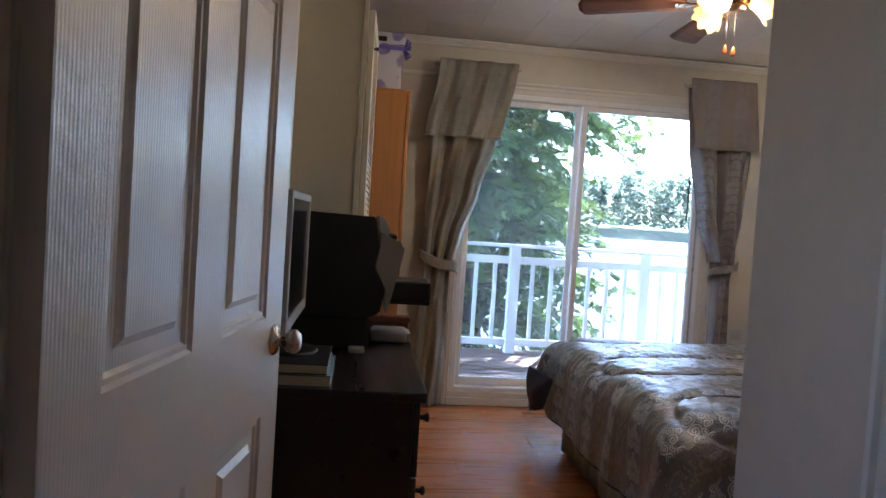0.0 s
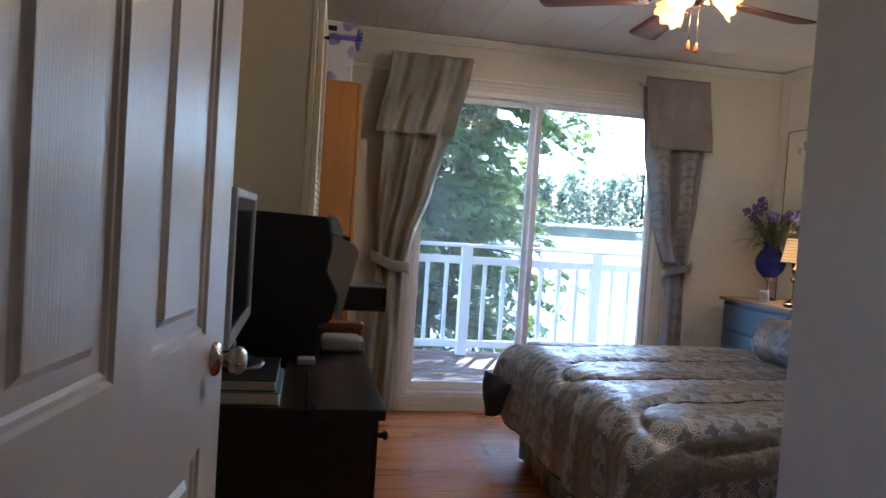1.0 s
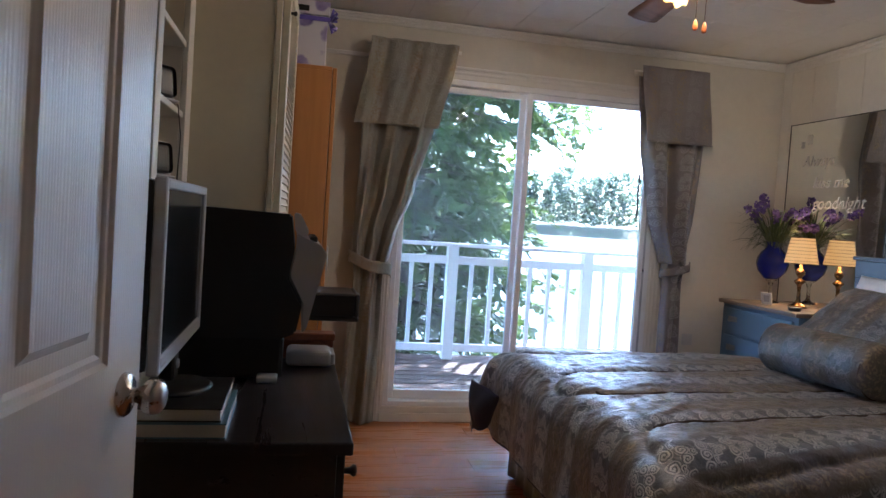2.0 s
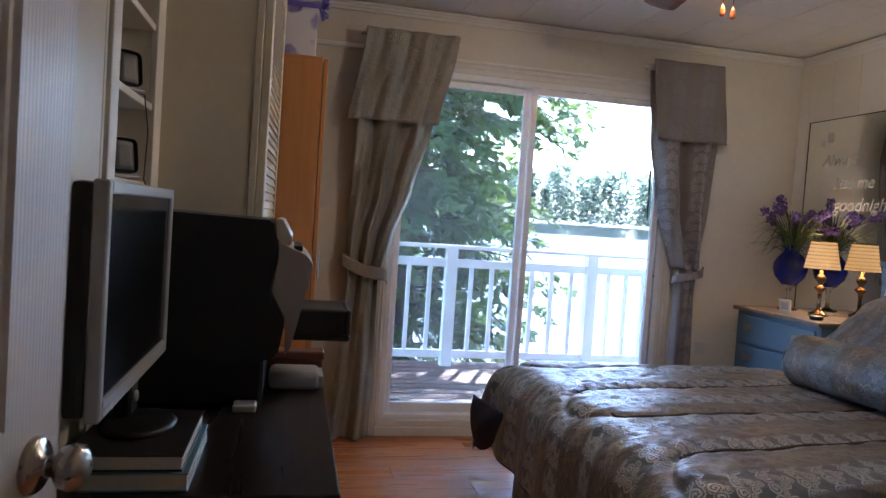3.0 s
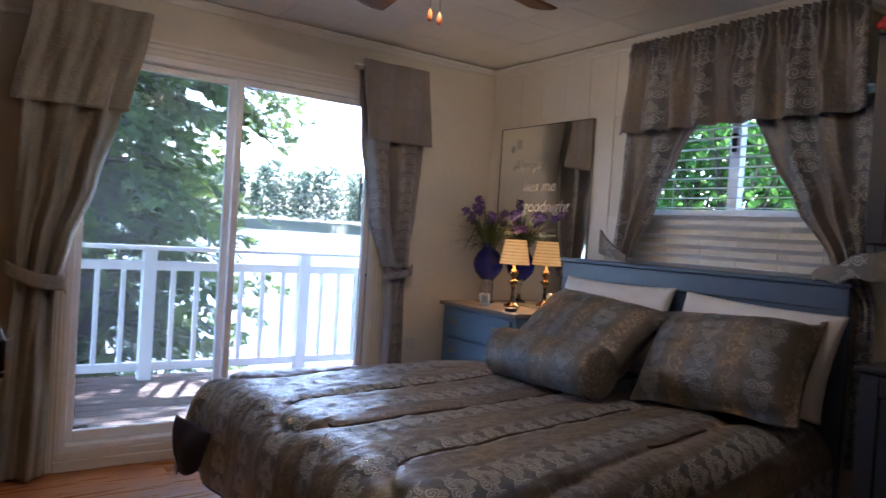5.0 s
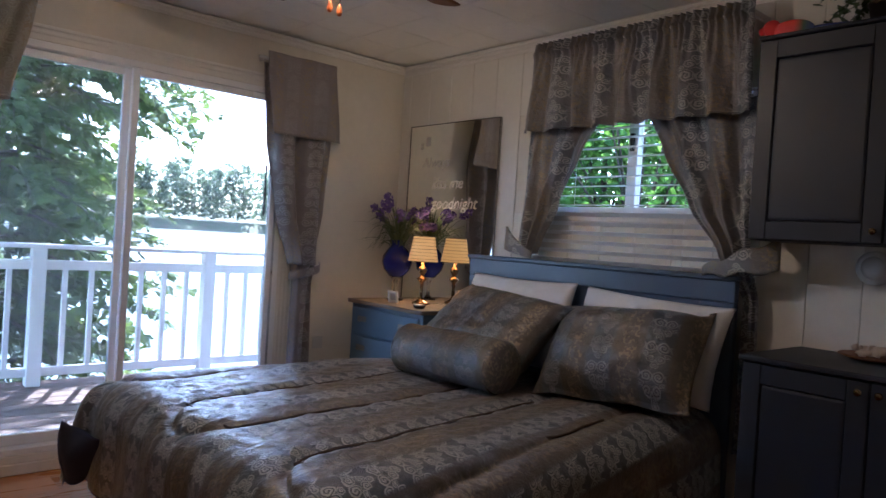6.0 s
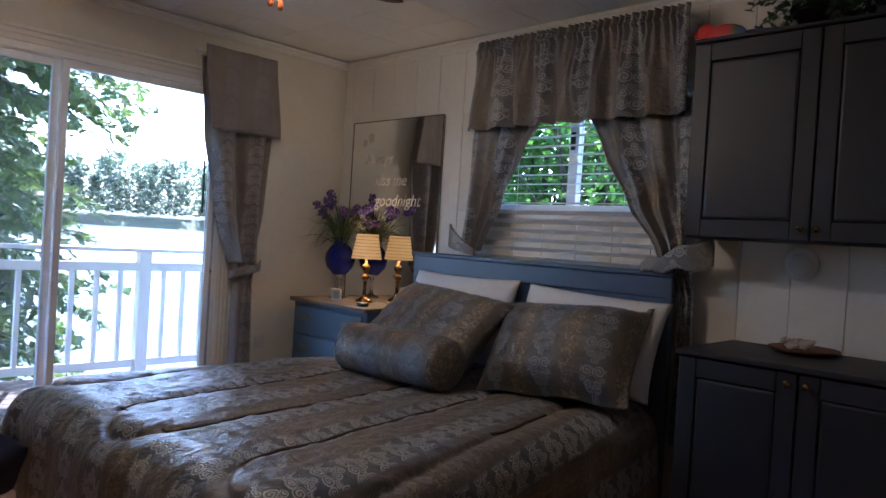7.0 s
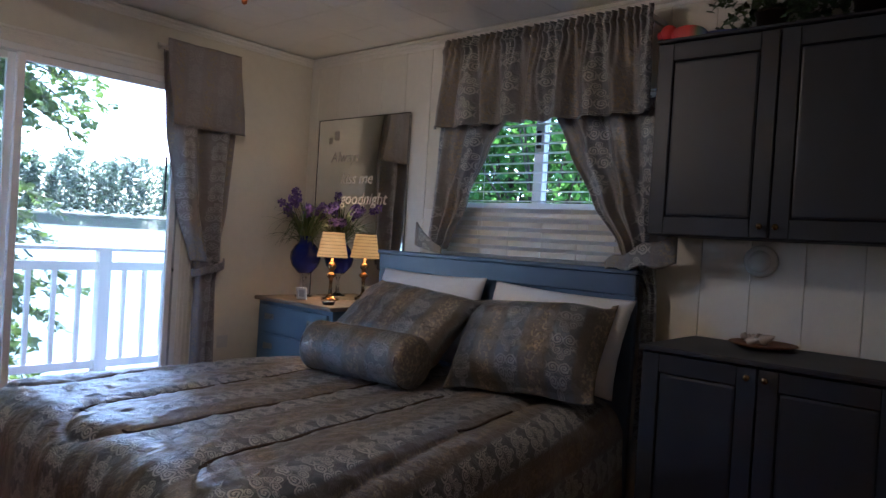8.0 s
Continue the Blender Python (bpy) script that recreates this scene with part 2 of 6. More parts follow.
# grey-green tints darken the bright view; panes cast no shadow, so daylight enters undimmed
M["glass"] = hazed_pane("window_glass", (0.73, 0.77, 0.75), 0.05)
M["hazy_glass"] = hazed_pane("hazed_window_glass", (0.73, 0.77, 0.72), 0.045)
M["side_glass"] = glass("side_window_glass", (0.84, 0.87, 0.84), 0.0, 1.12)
M["clear"] = glass("clear_glass", (0.95, 0.97, 0.97), 0.02, 1.45)
mm = Mat("cobalt_glass", 0.06)
mm.colour(mm.ramp(mm.noise(mm.coord(), 9, 3), (0.3, (0.004, 0.010, 0.16)), (0.7, (0.010, 0.022, 0.30)))).set(Transmission_Weight=0.25, IOR=1.5)
M["cobalt"] = mm.m
mm = Mat("mirror_silver", 0.02, 1.0)
mm.colour((0.86, 0.88, 0.86))
M["mirror"] = mm.m

# ---- building helpers ----


def box(bm, x0, x1, y0, y1, z0, z1, bevel=0.0, seg=1):
    r = bmesh.ops.create_cube(bm, size=1.0, matrix=Matrix.LocRotScale(
        ((x0 + x1) / 2, (y0 + y1) / 2, (z0 + z1) / 2), None, (x1 - x0, y1 - y0, z1 - z0)))
    if bevel:
        vs = set(r["verts"])
        es = [e for e in bm.edges if e.verts[0] in vs and e.verts[1] in vs]
        bmesh.ops.bevel(bm, geom=es, offset=bevel, segments=seg, affect="EDGES", profile=0.6)
    return bm


def block(x0, x1, y0, y1, z0, z1, bevel=0.004, seg=1):
    return box(bmesh.new(), x0, x1, y0, y1, z0, z1, bevel, seg)


def lathe(profile, steps=28, m=Matrix()):
    """Turned shape from (radius, height) pairs."""
    bm = bmesh.new()
    rings = []
    for r, z in profile:
        if r < 1e-5:
            rings.append([bm.verts.new(m @ Vector((0, 0, z)))])
        else:
            rings.append([bm.verts.new(m @ Vector((r * math.cos(2 * math.pi * k / steps), r * math.sin(2 * math.pi * k / steps), z))) for k in range(steps)])
    for a, b in zip(rings, rings[1:]):
        for k in range(steps):
            j = (k + 1) % steps
            vs = [a[k % len(a)], a[j % len(a)], b[j % len(b)], b[k % len(b)]]
            vs = list(dict.fromkeys(vs))
            if len(vs) > 2:
                bm.faces.new(vs)
    bmesh.ops.recalc_face_normals(bm, faces=bm.faces)
    for f in bm.faces:
        f.smooth = True
    return bm


def tube(points, radius, steps=8, bm=None, taper=1.0):
    """A round rod along points."""
    bm = bm or bmesh.new()
    pts = [Vector(p) for p in points]
    rings = []
    for i, p in enumerate(pts):
        d = (pts[min(i + 1, len(pts) - 1)] - pts[max(i - 1, 0)]).normalized()
        u = d.orthogonal().normalized()
        w = d.cross(u)
        r = radius * (1 + (taper - 1) * i / max(1, len(pts) - 1))
        rings.append([bm.verts.new(p + r * (math.cos(2 * math.pi * k / steps) * u + math.sin(2 * math.pi * k / steps) * w)) for k in range(steps)])
    for a, b in zip(rings, rings[1:]):
        for k in range(steps):
            f = bm.faces.new((a[k], a[(k + 1) % steps], b[(k + 1) % steps], b[k]))
            f.smooth = True
    bm.faces.new(rings[0][::-1])
    bm.faces.new(rings[-1])
    return bm


def surface(fn, nu, nv, thick=0.0):
    """A smooth sheet over the unit square."""
    bm = bmesh.new()
    g = [[bm.verts.new(fn(i / nu, j / nv)) for j in range(nv + 1)] for i in range(nu + 1)]
    for i in range(nu):
        for j in range(nv):
            bm.faces.new((g[i][j], g[i + 1][j], g[i + 1][j + 1], g[i][j + 1])).smooth = True
    if thick:
        bm.normal_update()
        h = [[bm.verts.new(v.co - v.normal * thick) for v in row] for row in g]
        for i in range(nu):
            for j in range(nv):
                bm.faces.new((h[i][j + 1], h[i + 1][j + 1], h[i + 1][j], h[i][j])).smooth = True
        rim = [(i, 0) for i in range(nu)] + [(nu, j) for j in range(nv)] + [(i, nv) for i in range(nu, 0, -1)] + [(0, j) for j in range(nv, 0, -1)]
        for (a, b), (c, d) in zip(rim, rim[1:] + rim[:1]):
            bm.faces.new((g[c][d], g[a][b], h[a][b], h[c][d]))
    return bm


def woven(bm, nu, nv, a0, a1, b0, b1):
    """Lay the cloth's own length and width, in metres, on a sheet made by surface()."""
    lay = bm.loops.layers.uv.new("cloth")
    bm.verts.index_update()
    for f in bm.faces:
        for lp in f.loops:
            i, j = divmod(lp.vert.index % ((nu + 1) * (nv + 1)), nv + 1)
            lp[lay].uv = (a0 + (a1 - a0) * i / nu, b0 + (b1 - b0) * j / nv)
    return bm


def mesh_of(bm, name, material):
    me = bpy.data.meshes.new(name)
    bm.to_mesh(me)
    bm.free()
    me.materials.append(material)
    return me


def part(name, bm, material, parent, label=""):
    ob = new(name, mesh_of(bm, name, material))
    ob.parent = parent
    if label:
        tagged(ob, label)
    return ob


def thing(name, label, category, bm=None, material=None, group="", kind="", at=None):
    ob = new(name, mesh_of(bm, name, material) if bm else None)
    if at is not None:
        ob.matrix_world = at if isinstance(at, Matrix) else Matrix.Translation(at)
    return tagged(ob, label, category, group, kind)


def setting(name, bm, material, label, category="wall"):
    return thing(name, label, category, bm, material, kind="structure")


def join(*bms):
    out = bms[0]
    for b in bms[1:]:
        me = bpy.data.meshes.new("tmp")
        b.to_mesh(me)
        b.free()
        out.from_mesh(me)
        bpy.data.meshes.remove(me)
    return out


def moved(bm, m):
    bmesh.ops.transform(bm, matrix=m, verts=bm.verts)
    return bm


# ---- room shell ----
H = 2.45
XL, XR, YN, YF = 0.44, 4.0, 0.60, 4.58
OX0, OX1, OZ0, OZ1 = 1.40, 3.10, 0.095, 2.115      # patio door opening
WY0, WY1, WZ0, WZ1 = 2.08, 3.30, 1.46, 2.02        # side window opening
DX0, DX1, DZ = 0.425, 1.225, 2.06                   # doorway

bm = block(XL, OX0, YF, YF + 0.15, 0, H, 0)
box(bm, OX1, XR + 0.15, YF, YF + 0.15, 0, H)
box(bm, OX0, OX1, YF, YF + 0.15, OZ1, H)
box(bm, OX0, OX1, YF, YF + 0.15, -0.2, 0.0)
setting("wall_north", bm, M["wall"], "cream painted wall with patio door opening")
bm = block(XR, XR + 0.15, 0.48, WY0, 0, H, 0)
box(bm, XR, XR + 0.15, WY1, YF, 0, H)
box(bm, XR, XR + 0.15, WY0, WY1, 0, WZ0)
box(bm, XR, XR + 0.15, WY0, WY1, WZ1, H)
setting("wall_east", bm, M["wall"], "cream wall behind thin white panelling")
bm = block(DX1 + 0.02, XR, 0.42, YN, 0, H, 0)
box(bm, -0.1, DX0 - 0.02, 0.42, 0.572, 0, H)
box(bm, DX0 - 0.02, DX1 + 0.02, 0.42, 0.572, DZ + 0.02, H)
setting("wall_south", bm, M["wall"], "cream painted wall with the doorway")
NY0, NY1, NZ0, NZ1 = 2.29, 2.71, 1.10, 2.32         # shelf recess
bm = block(0.14, XL - 0.012, 0.572, 0.66, 0, H, 0)
box(bm, 0.14, XL, 0.66, NY0, 0, H)
box(bm, 0.14, XL, NY1, YF + 0.15, 0, H)
box(bm, 0.14, XL, NY0, NY1, 0, NZ0)
box(bm, 0.14, XL, NY0, NY1, NZ1, H)
box(bm, 0.14, 0.22, NY0, NY1, NZ0, NZ1)
setting("wall_west", bm, M["wall"], "cream wall with recessed shelves")
# unseen hall behind the camera; opening added to light the jamb and door
bm = block(-0.25, -0.1, -0.7, 0.6, 0, H, 0)
box(bm, -0.25, -0.1, -1.7, -1.2, 0, H)
box(bm, -0.25, -0.1, -1.2, -0.7, 0, 1.2)
box(bm, -0.25, -0.1, -1.2, -0.7, 1.7, H)
box(bm, 2.2, 2.35, -1.7, 0.42, 0, H)
box(bm, -0.25, 2.35, -1.85, -1.7, 0, H)
setting("wall_hall", bm, M["hall"], "unseen tan hall walls with an opening added for light")

# ceiling of square tiles with shallow joints
bm = block(-0.25, XR + 0.15, -1.85, YF + 0.15, H + 0.012, H + 0.12, 0)
T = 0.325
for i in range(-2, 12):
    for j in range(-6, 13):
        x0, y0 = 0.105 + i * T, 0.66 + j * T
        x1, y1 = min(x0 + T, XR), min(y0 + T, YF)
        x0, y0 = max(x0, -0.1), max(y0, -1.7)
        if x1 - x0 < 0.03 or y1 - y0 < 0.03:
            continue
        r = bmesh.ops.create_cube(bm, size=1.0, matrix=Matrix.LocRotScale(((x0 + x1) / 2, (y0 + y1) / 2, H + 0.0065), None, (x1 - x0 - 0.003, y1 - y0 - 0.003, 0.013)))
setting("ceiling", bm, M["ceiling"], "white ceiling of square fibre tiles", "ceiling")

# crown and base mouldings


def moulding(name, x0, x1, y0, y1, z0, z1, n, label):
    """Stepped moulding along a wall."""
    bm = bmesh.new()
    nx, ny = n
    for k, (d, a, b) in enumerate(((0.012, z0, z1), (0.02, z0 + (z1 - z0) * 0.3, z1 - 0.004), (0.03, z0 + (z1 - z0) * 0.62, z1 - 0.008))):
        box(bm, min(x0, x0 + nx * d) if nx else x0, max(x1, x1 + nx * d) if nx else x1,
            min(y0, y0 + ny * d) if ny else y0, max(y1, y1 + ny * d) if ny else y1, a, b, 0.002)
    return setting(name, bm, M["trim"], label, "trim")


moulding("trim", XL, XR, YF, YF, H - 0.055, H, (0, -1), "narrow painted crown moulding")
moulding("trim", XR, XR, YN, YF, H - 0.07, H, (-1, 0), "narrow painted crown moulding")
setting("trim", block(XL, OX0 - 0.09, YF - 0.014, YF, 2.19, 2.215, 0.003), M["trim"], "thin painted picture rail strip", "trim")
setting("baseboard", block(OX1 + 0.12, XR, YF - 0.014, YF, 0, 0.10, 0.003), M["trim"], "white painted baseboard", "baseboard")
setting("baseboard", block(XL, OX0 - 0.1, YF - 0.014, YF, 0, 0.10, 0.003), M["trim"], "white painted baseboard", "baseboard")

# panelling strips on the east wall, each board its own
panelling = thing("panelling", "white painted vertical board panelling", "panelling", kind="structure")
edges = [0.60 + 0.205 * k for k in range(20)]
k = 0
me_cache = {}
for a in edges:
    b = min(a + 0.205, YF)
    if b - a < 0.02:
        continue
    spans = [(0.0, H - 0.07)]
    if b > WY0 and a < WY1:
        spans = [(0.0, WZ0 - 0.0), (WZ1, H - 0.07)]
    for z0, z1 in spans:
        part("board", block(XR - 0.009, XR - 0.001, a + 0.0012, b - 0.0012, z0, z1, 0.0014), M["panel"], panelling)

# floor
bm = block(-0.25, XR + 0.15, -1.85, YF + 0.15, -0.12, -0.012, 0)
floor = setting("floor", bm, M["dark"], "orange-brown laminate plank floor", "floor")

# ---- patio door ----
pd = thing("door_1", "white framed sliding glass patio door, closed", "patio door", kind="structure")
fr = join(block(OX0, OX0 + 0.035, YF - 0.012, YF + 0.10, OZ0, OZ1, 0.003), block(OX1 - 0.035, OX1, YF - 0.012, YF + 0.10, OZ0, OZ1, 0.003),
          block(OX0 + 0.035, OX1 - 0.035, YF - 0.012, YF + 0.10, OZ1 - 0.035, OZ1, 0.003), block(OX0 + 0.035, OX1 - 0.035, YF - 0.012, YF + 0.10, OZ0, OZ0 + 0.03, 0.003))
part("outer_frame", fr, M["vinyl"], pd)


def sash(x0, x1, y, handle):
    z0, z1, w, d = OZ0 + 0.032, OZ1 - 0.037, 0.036, 0.035
    f = join(block(x0, x0 + w, y, y + d, z0, z1, 0.003), block(x1 - w, x1, y, y + d, z0, z1, 0.003),
             block(x0 + w, x1 - w, y, y + d, z1 - w, z1, 0.003), block(x0 + w, x1 - w, y, y + d, z0, z0 + 0.055, 0.003))
    s = part("sash", f, M["vinyl"], pd)
    g = part("pane", block(x0 + w, x1 - w, y + 0.014, y + 0.020, z0 + 0.055, z1 - w, 0), M["glass" if handle else "hazy_glass"], s, "glass pane tinted to dim the view outside")
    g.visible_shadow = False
    if handle:
        part("pull_bar", block(2.984, 2.993, y - 0.014, y - 0.001, 1.35, 1.66, 0.002), M["black"], s, "slim dark pull bar")


sash(OX0 + 0.036, 2.203, YF + 0.045, False)
sash(2.199, OX1 - 0.036, YF + 0.003, True)
# sliding track in dark metal at the closing side
part("track_strip", block(OX1 - 0.050, OX1 - 0.038, YF - 0.02, YF - 0.013, OZ0 + 0.05, OZ1 - 0.05, 0.001), M["chrome"], pd)
bm = join(block(OX0 - 0.02, OX1 + 0.02, YF - 0.03, YF + 0.15, 0.0, 0.055, 0.004), block(OX0 - 0.012, OX1 + 0.012, YF - 0.022, YF + 0.15, 0.055, 0.0945, 0.004))
setting("threshold", bm, M["trim"], "stepped white painted door threshold", "threshold")
# casings
for x0, x1 in ((OX1, OX1 + 0.115), (OX0 - 0.085, OX0)):
    bm = block(x0, x1, YF - 0.014, YF, 0.0 if x0 > 2 else 0.0, OZ1 + 0.0, 0.002)
    w = (x1 - x0)
    for k in range(4):
        box(bm, x0 + w * (0.08 + 0.23 * k), x0 + w * (0.20 + 0.23 * k), YF - 0.02, YF - 0.0145, 0.0, OZ1, 0.002)
    setting("casing", bm, M["trim"], "fluted white door casing", "trim")
bm = join(block(OX0 - 0.085, OX1 + 0.115, YF - 0.016, YF, OZ1, OZ1 + 0.075, 0.003), block(OX0 - 0.085, OX1 + 0.115, YF - 0.026, YF - 0.0165, OZ1 + 0.03, OZ1 + 0.045, 0.003),
          block(OX0 - 0.095, OX1 + 0.125, YF - 0.034, YF - 0.0165, OZ1 + 0.058, OZ1 + 0.075, 0.003))
setting("casing", bm, M["trim"], "white stepped head casing over patio door", "trim")

# ---- side window ----
win = thing("window_1", "white sliding window with view of green trees", "window", kind="structure")
yc = 2.72
bm = join(block(XR + 0.03, XR + 0.09, WY0, WY0 + 0.04, WZ0, WZ1, 0.002), block(XR + 0.03, XR + 0.09, WY1 - 0.04, WY1, WZ0, WZ1, 0.002),
          block(XR + 0.03, XR + 0.09, WY0 + 0.04, WY1 - 0.04, WZ0, WZ0 + 0.04, 0.002), block(XR + 0.03, XR + 0.09, WY0 + 0.04, WY1 - 0.04, WZ1 - 0.04, WZ1, 0.002),
          block(XR + 0.028, XR + 0.075, yc - 0.028, yc + 0.028, WZ0 + 0.04, WZ1 - 0.04, 0.002))
part("window_frame", bm, M["vinyl"], win)
for a, b in ((WY0 + 0.04, yc - 0.028), (yc + 0.028, WY1 - 0.04)):
    g = part("pane", block(XR + 0.055, XR + 0.06, a, b, WZ0 + 0.04, WZ1 - 0.04, 0), M["side_glass"], win, "glass pane tinted to dim the view outside")
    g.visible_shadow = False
part("latch", block(XR + 0.012, XR + 0.0275, yc - 0.012, yc + 0.012, 1.78, 1.87, 0.003), M["black"], win, "small black window latch")
part("window_sill", block(XR - 0.03, XR + 0.028, WY0 - 0.03, WY1 + 0.03, WZ0 - 0.04, WZ0 - 0.001, 0.004), M["trim"], win)

# ---- doorway and its door ----
dw = thing("doorway", "white painted door frame of the bedroom doorway", "door frame", kind="structure")
part("jamb", block(DX1, DX1 + 0.02, 0.40, 0.61, 0, DZ, 0.003), M["jamb"], dw)
part("jamb", block(DX0 - 0.02, DX0, 0.40, 0.572, 0, DZ, 0.003), M["jamb"], dw)
part("head", block(DX0 - 0.02, DX1 + 0.02, 0.40, 0.572, DZ, DZ + 0.02, 0.003), M["jamb"], dw)
for x0, x1 in ((DX1 + 0.006, DX1 + 0.07), (DX0 - 0.07, DX0 - 0.006)):
    part("casing", block(x0, x1, 0.385, 0.3995, 0, DZ + 0.06, 0.005), M["jamb"], dw)
part("casing", block(DX1 + 0.006, DX1 + 0.07, 0.6105, 0.624, 0, DZ + 0.06, 0.004), M["jamb"], dw)

mm = Mat("moulded_door_paint", 0.36)
v = mm.coord((38, 38, 2.2))
g1 = mm.noise(v, 1.0, 4, 0.6, 1.6)
g2 = mm.wave(mm.coord((26, 26, 1.0)), 1.6, 5.0, 3.0, "X", 0.7)
mm.colour(mm.ramp(mm.noise(mm.coord(), 2.5, 4), (0.3, (0.60, 0.57, 0.54)), (0.7, (0.68, 0.655, 0.62))))
mm.bump(mm.math("ADD", mm.math("MULTIPLY", g1, 0.7), mm.math("MULTIPLY", g2, 0.35)), 0.2, 0.004)
M["door"] = mm.m


def panel_door(width, height, rows, cols, material):
    """Moulded door leaf: u along x from the hinge, outer face at y = 0, back at y = 0.035."""
    bm = bmesh.new()
    us = sorted({0.0, width, *[c for p in cols for c in p]})
    zs = sorted({0.0, height, *[r for p in rows for r in p]})

    def quad(a, b, c, d, y):
        bm.faces.new([bm.verts.new(q) for q in ((a, y, c), (b, y, c), (b, y, d), (a, y, d))])

    def ring(o, yo, i, yi):
        A = [(o[0], yo, o[2]), (o[1], yo, o[2]), (o[1], yo, o[3]), (o[0], yo, o[3])]
        B = [(i[0], yi, i[2]), (i[1], yi, i[2]), (i[1], yi, i[3]), (i[0], yi, i[3])]
        for k in range(4):
            j = (k + 1) % 4
            bm.faces.new([bm.verts.new(q) for q in (A[k], A[j], B[j], B[k])])

    for a, b in zip(us, us[1:]):
        for c, d in zip(zs, zs[1:]):
            if (a, b) in cols and (c, d) in rows:
                steps = [(0, 0.0), (0.006, 0.006), (0.014, 0.006), (0.02, 0.011), (0.045, 0.011), (0.058, 0.003)]
                for (o, yo), (i, yi) in zip(steps, steps[1:]):
                    ring((a + o, b - o, c + o, d - o), yo, (a + i, b - i, c + i, d - i), yi)
                o = steps[-1][0]
                quad(a + o, b - o, c + o, d - o, steps[-1][1])
            else:
                quad(a, b, c, d, 0.0)
    box(bm, 0.0, width, 0.0125, 0.035, 0, height)
    box(bm, 0.0, 0.004, 0.0, 0.0125, 0, height)
    box(bm, width - 0.004, width, 0.0, 0.0125, 0, height)
    bmesh.ops.remove_doubles(bm, verts=bm.verts, dist=0.0002)
    return bm


DW = 0.914
cols = [(0.122, 0.393), (0.521, 0.79)]
rows = [(0.20, 0.785), (0.995, 1.665), (1.79, 1.93)]
hx, hy, ex, ey = 0.462, 0.576, 0.6, 1.488
ang = math.atan2(ey - hy, ex - hx)
# local x runs to the free edge, local y into the leaf (towards the west wall)
leaf_m = Matrix.Translation((hx, hy, 0.012)) @ Matrix.Rotation(ang, 4, "Z")
leaf = thing("panel_door", "white six-panel moulded door standing open", "door", at=leaf_m)
part("leaf", panel_door(DW, 2.03, rows, cols, M["door"]), M["door"], leaf)
kp = [(0.0, 0.062), (0.018, 0.061), (0.026, 0.054), (0.0275, 0.044), (0.024, 0.034), (0.014, 0.027), (0.011, 0.02), (0.012, 0.012), (0.030, 0.009), (0.034, 0.004), (0.034, 0.0)]
part("door_knob", lathe(kp, 32, Matrix.Translation((DW - 0.062, 0, 0.939)) @ Matrix.Rotation(radians(90), 4, "X")), M["nickel"], leaf, "brushed nickel round door knob")
part("latch_plate", block(DW - 0.0005, DW + 0.0015, 0.006, 0.03, 0.909, 0.969, 0.0005), M["nickel"], leaf)
for z in (0.22, 1.88):
    part("hinge", block(-0.012, 0.012, -0.009, -0.0005, z - 0.045, z + 0.045, 0.003), M["nickel"], leaf)

# ---- bed ----
BX0, BX1, BY0, BY1, BZ = 1.88, 3.84, 2.10, 3.70, 0.612
bed = thing("bed", "double bed with blue painted wooden headboard", "bed")
HB0, HB1, HBZ = 2.06, 3.67, 1.205
hb = part("headboard", block(3.86, 3.895, HB0 + 0.16, HB1 - 0.16, 0.0, 0.34, 0.004), M["blue"], bed)
for y0, y1 in ((HB0, HB0 + 0.1595), (HB1 - 0.1595, HB1)):
    part("headboard_post", block(3.86, 3.895, y0, y1, 0.0, 1.0895, 0.004), M["blue"], hb)
part("headboard_rail", block(3.858, 3.897, HB0, HB1, 1.09, HBZ - 0.0225, 0.004), M["blue"], hb)
part("headboard_cap", block(3.845, 3.90, HB0 - 0.012, HB1 + 0.012, HBZ - 0.022, HBZ, 0.006), M["blue"], hb)
part("headboard_panel", block(3.874, 3.888, HB0 + 0.16, HB1 - 0.16, 0.34, 1.09, 0.003), M["blue"], hb)
part("mattress", block(BX0 + 0.06, BX1, BY0 + 0.06, BY1 - 0.06, 0.30, BZ - 0.035, 0.05, 3), M["linen"], bed)
part("box_spring", block(BX0 + 0.06, BX1, BY0 + 0.07, BY1 - 0.07, 0.10, 0.298, 0.02, 2), M["linen"], bed)
for x in (BX0 + 0.12, BX1 - 0.1):
    for y in (BY0 + 0.15, BY1 - 0.15):
        part("leg", lathe([(0, 0), (0.022, 0), (0.028, 0.1), (0, 0.1)], 12, Matrix.Translation((x, y, 0))), M["dark"], bed)

# stitched channels on the comforter: long lines along the bed, joined in rounded ends towards the foot


def stitch(x, y):
    """Distance to the nearest stitched line: hairpins open to the head of the bed."""
    best = 9.0
    y -= 0.16 * (x - 2.0)
    for yc_, w, xe in ((2.25, 0.18, 1.93), (3.00, 0.20, 1.915), (3.76, 0.13, 1.97)):
        r = w
        if x > xe + r:
            d = abs(abs(y - yc_) - r)
        else:
            d = abs(math.hypot(x - (xe + r), y - yc_) - r)
        best = min(best, d)
    return best


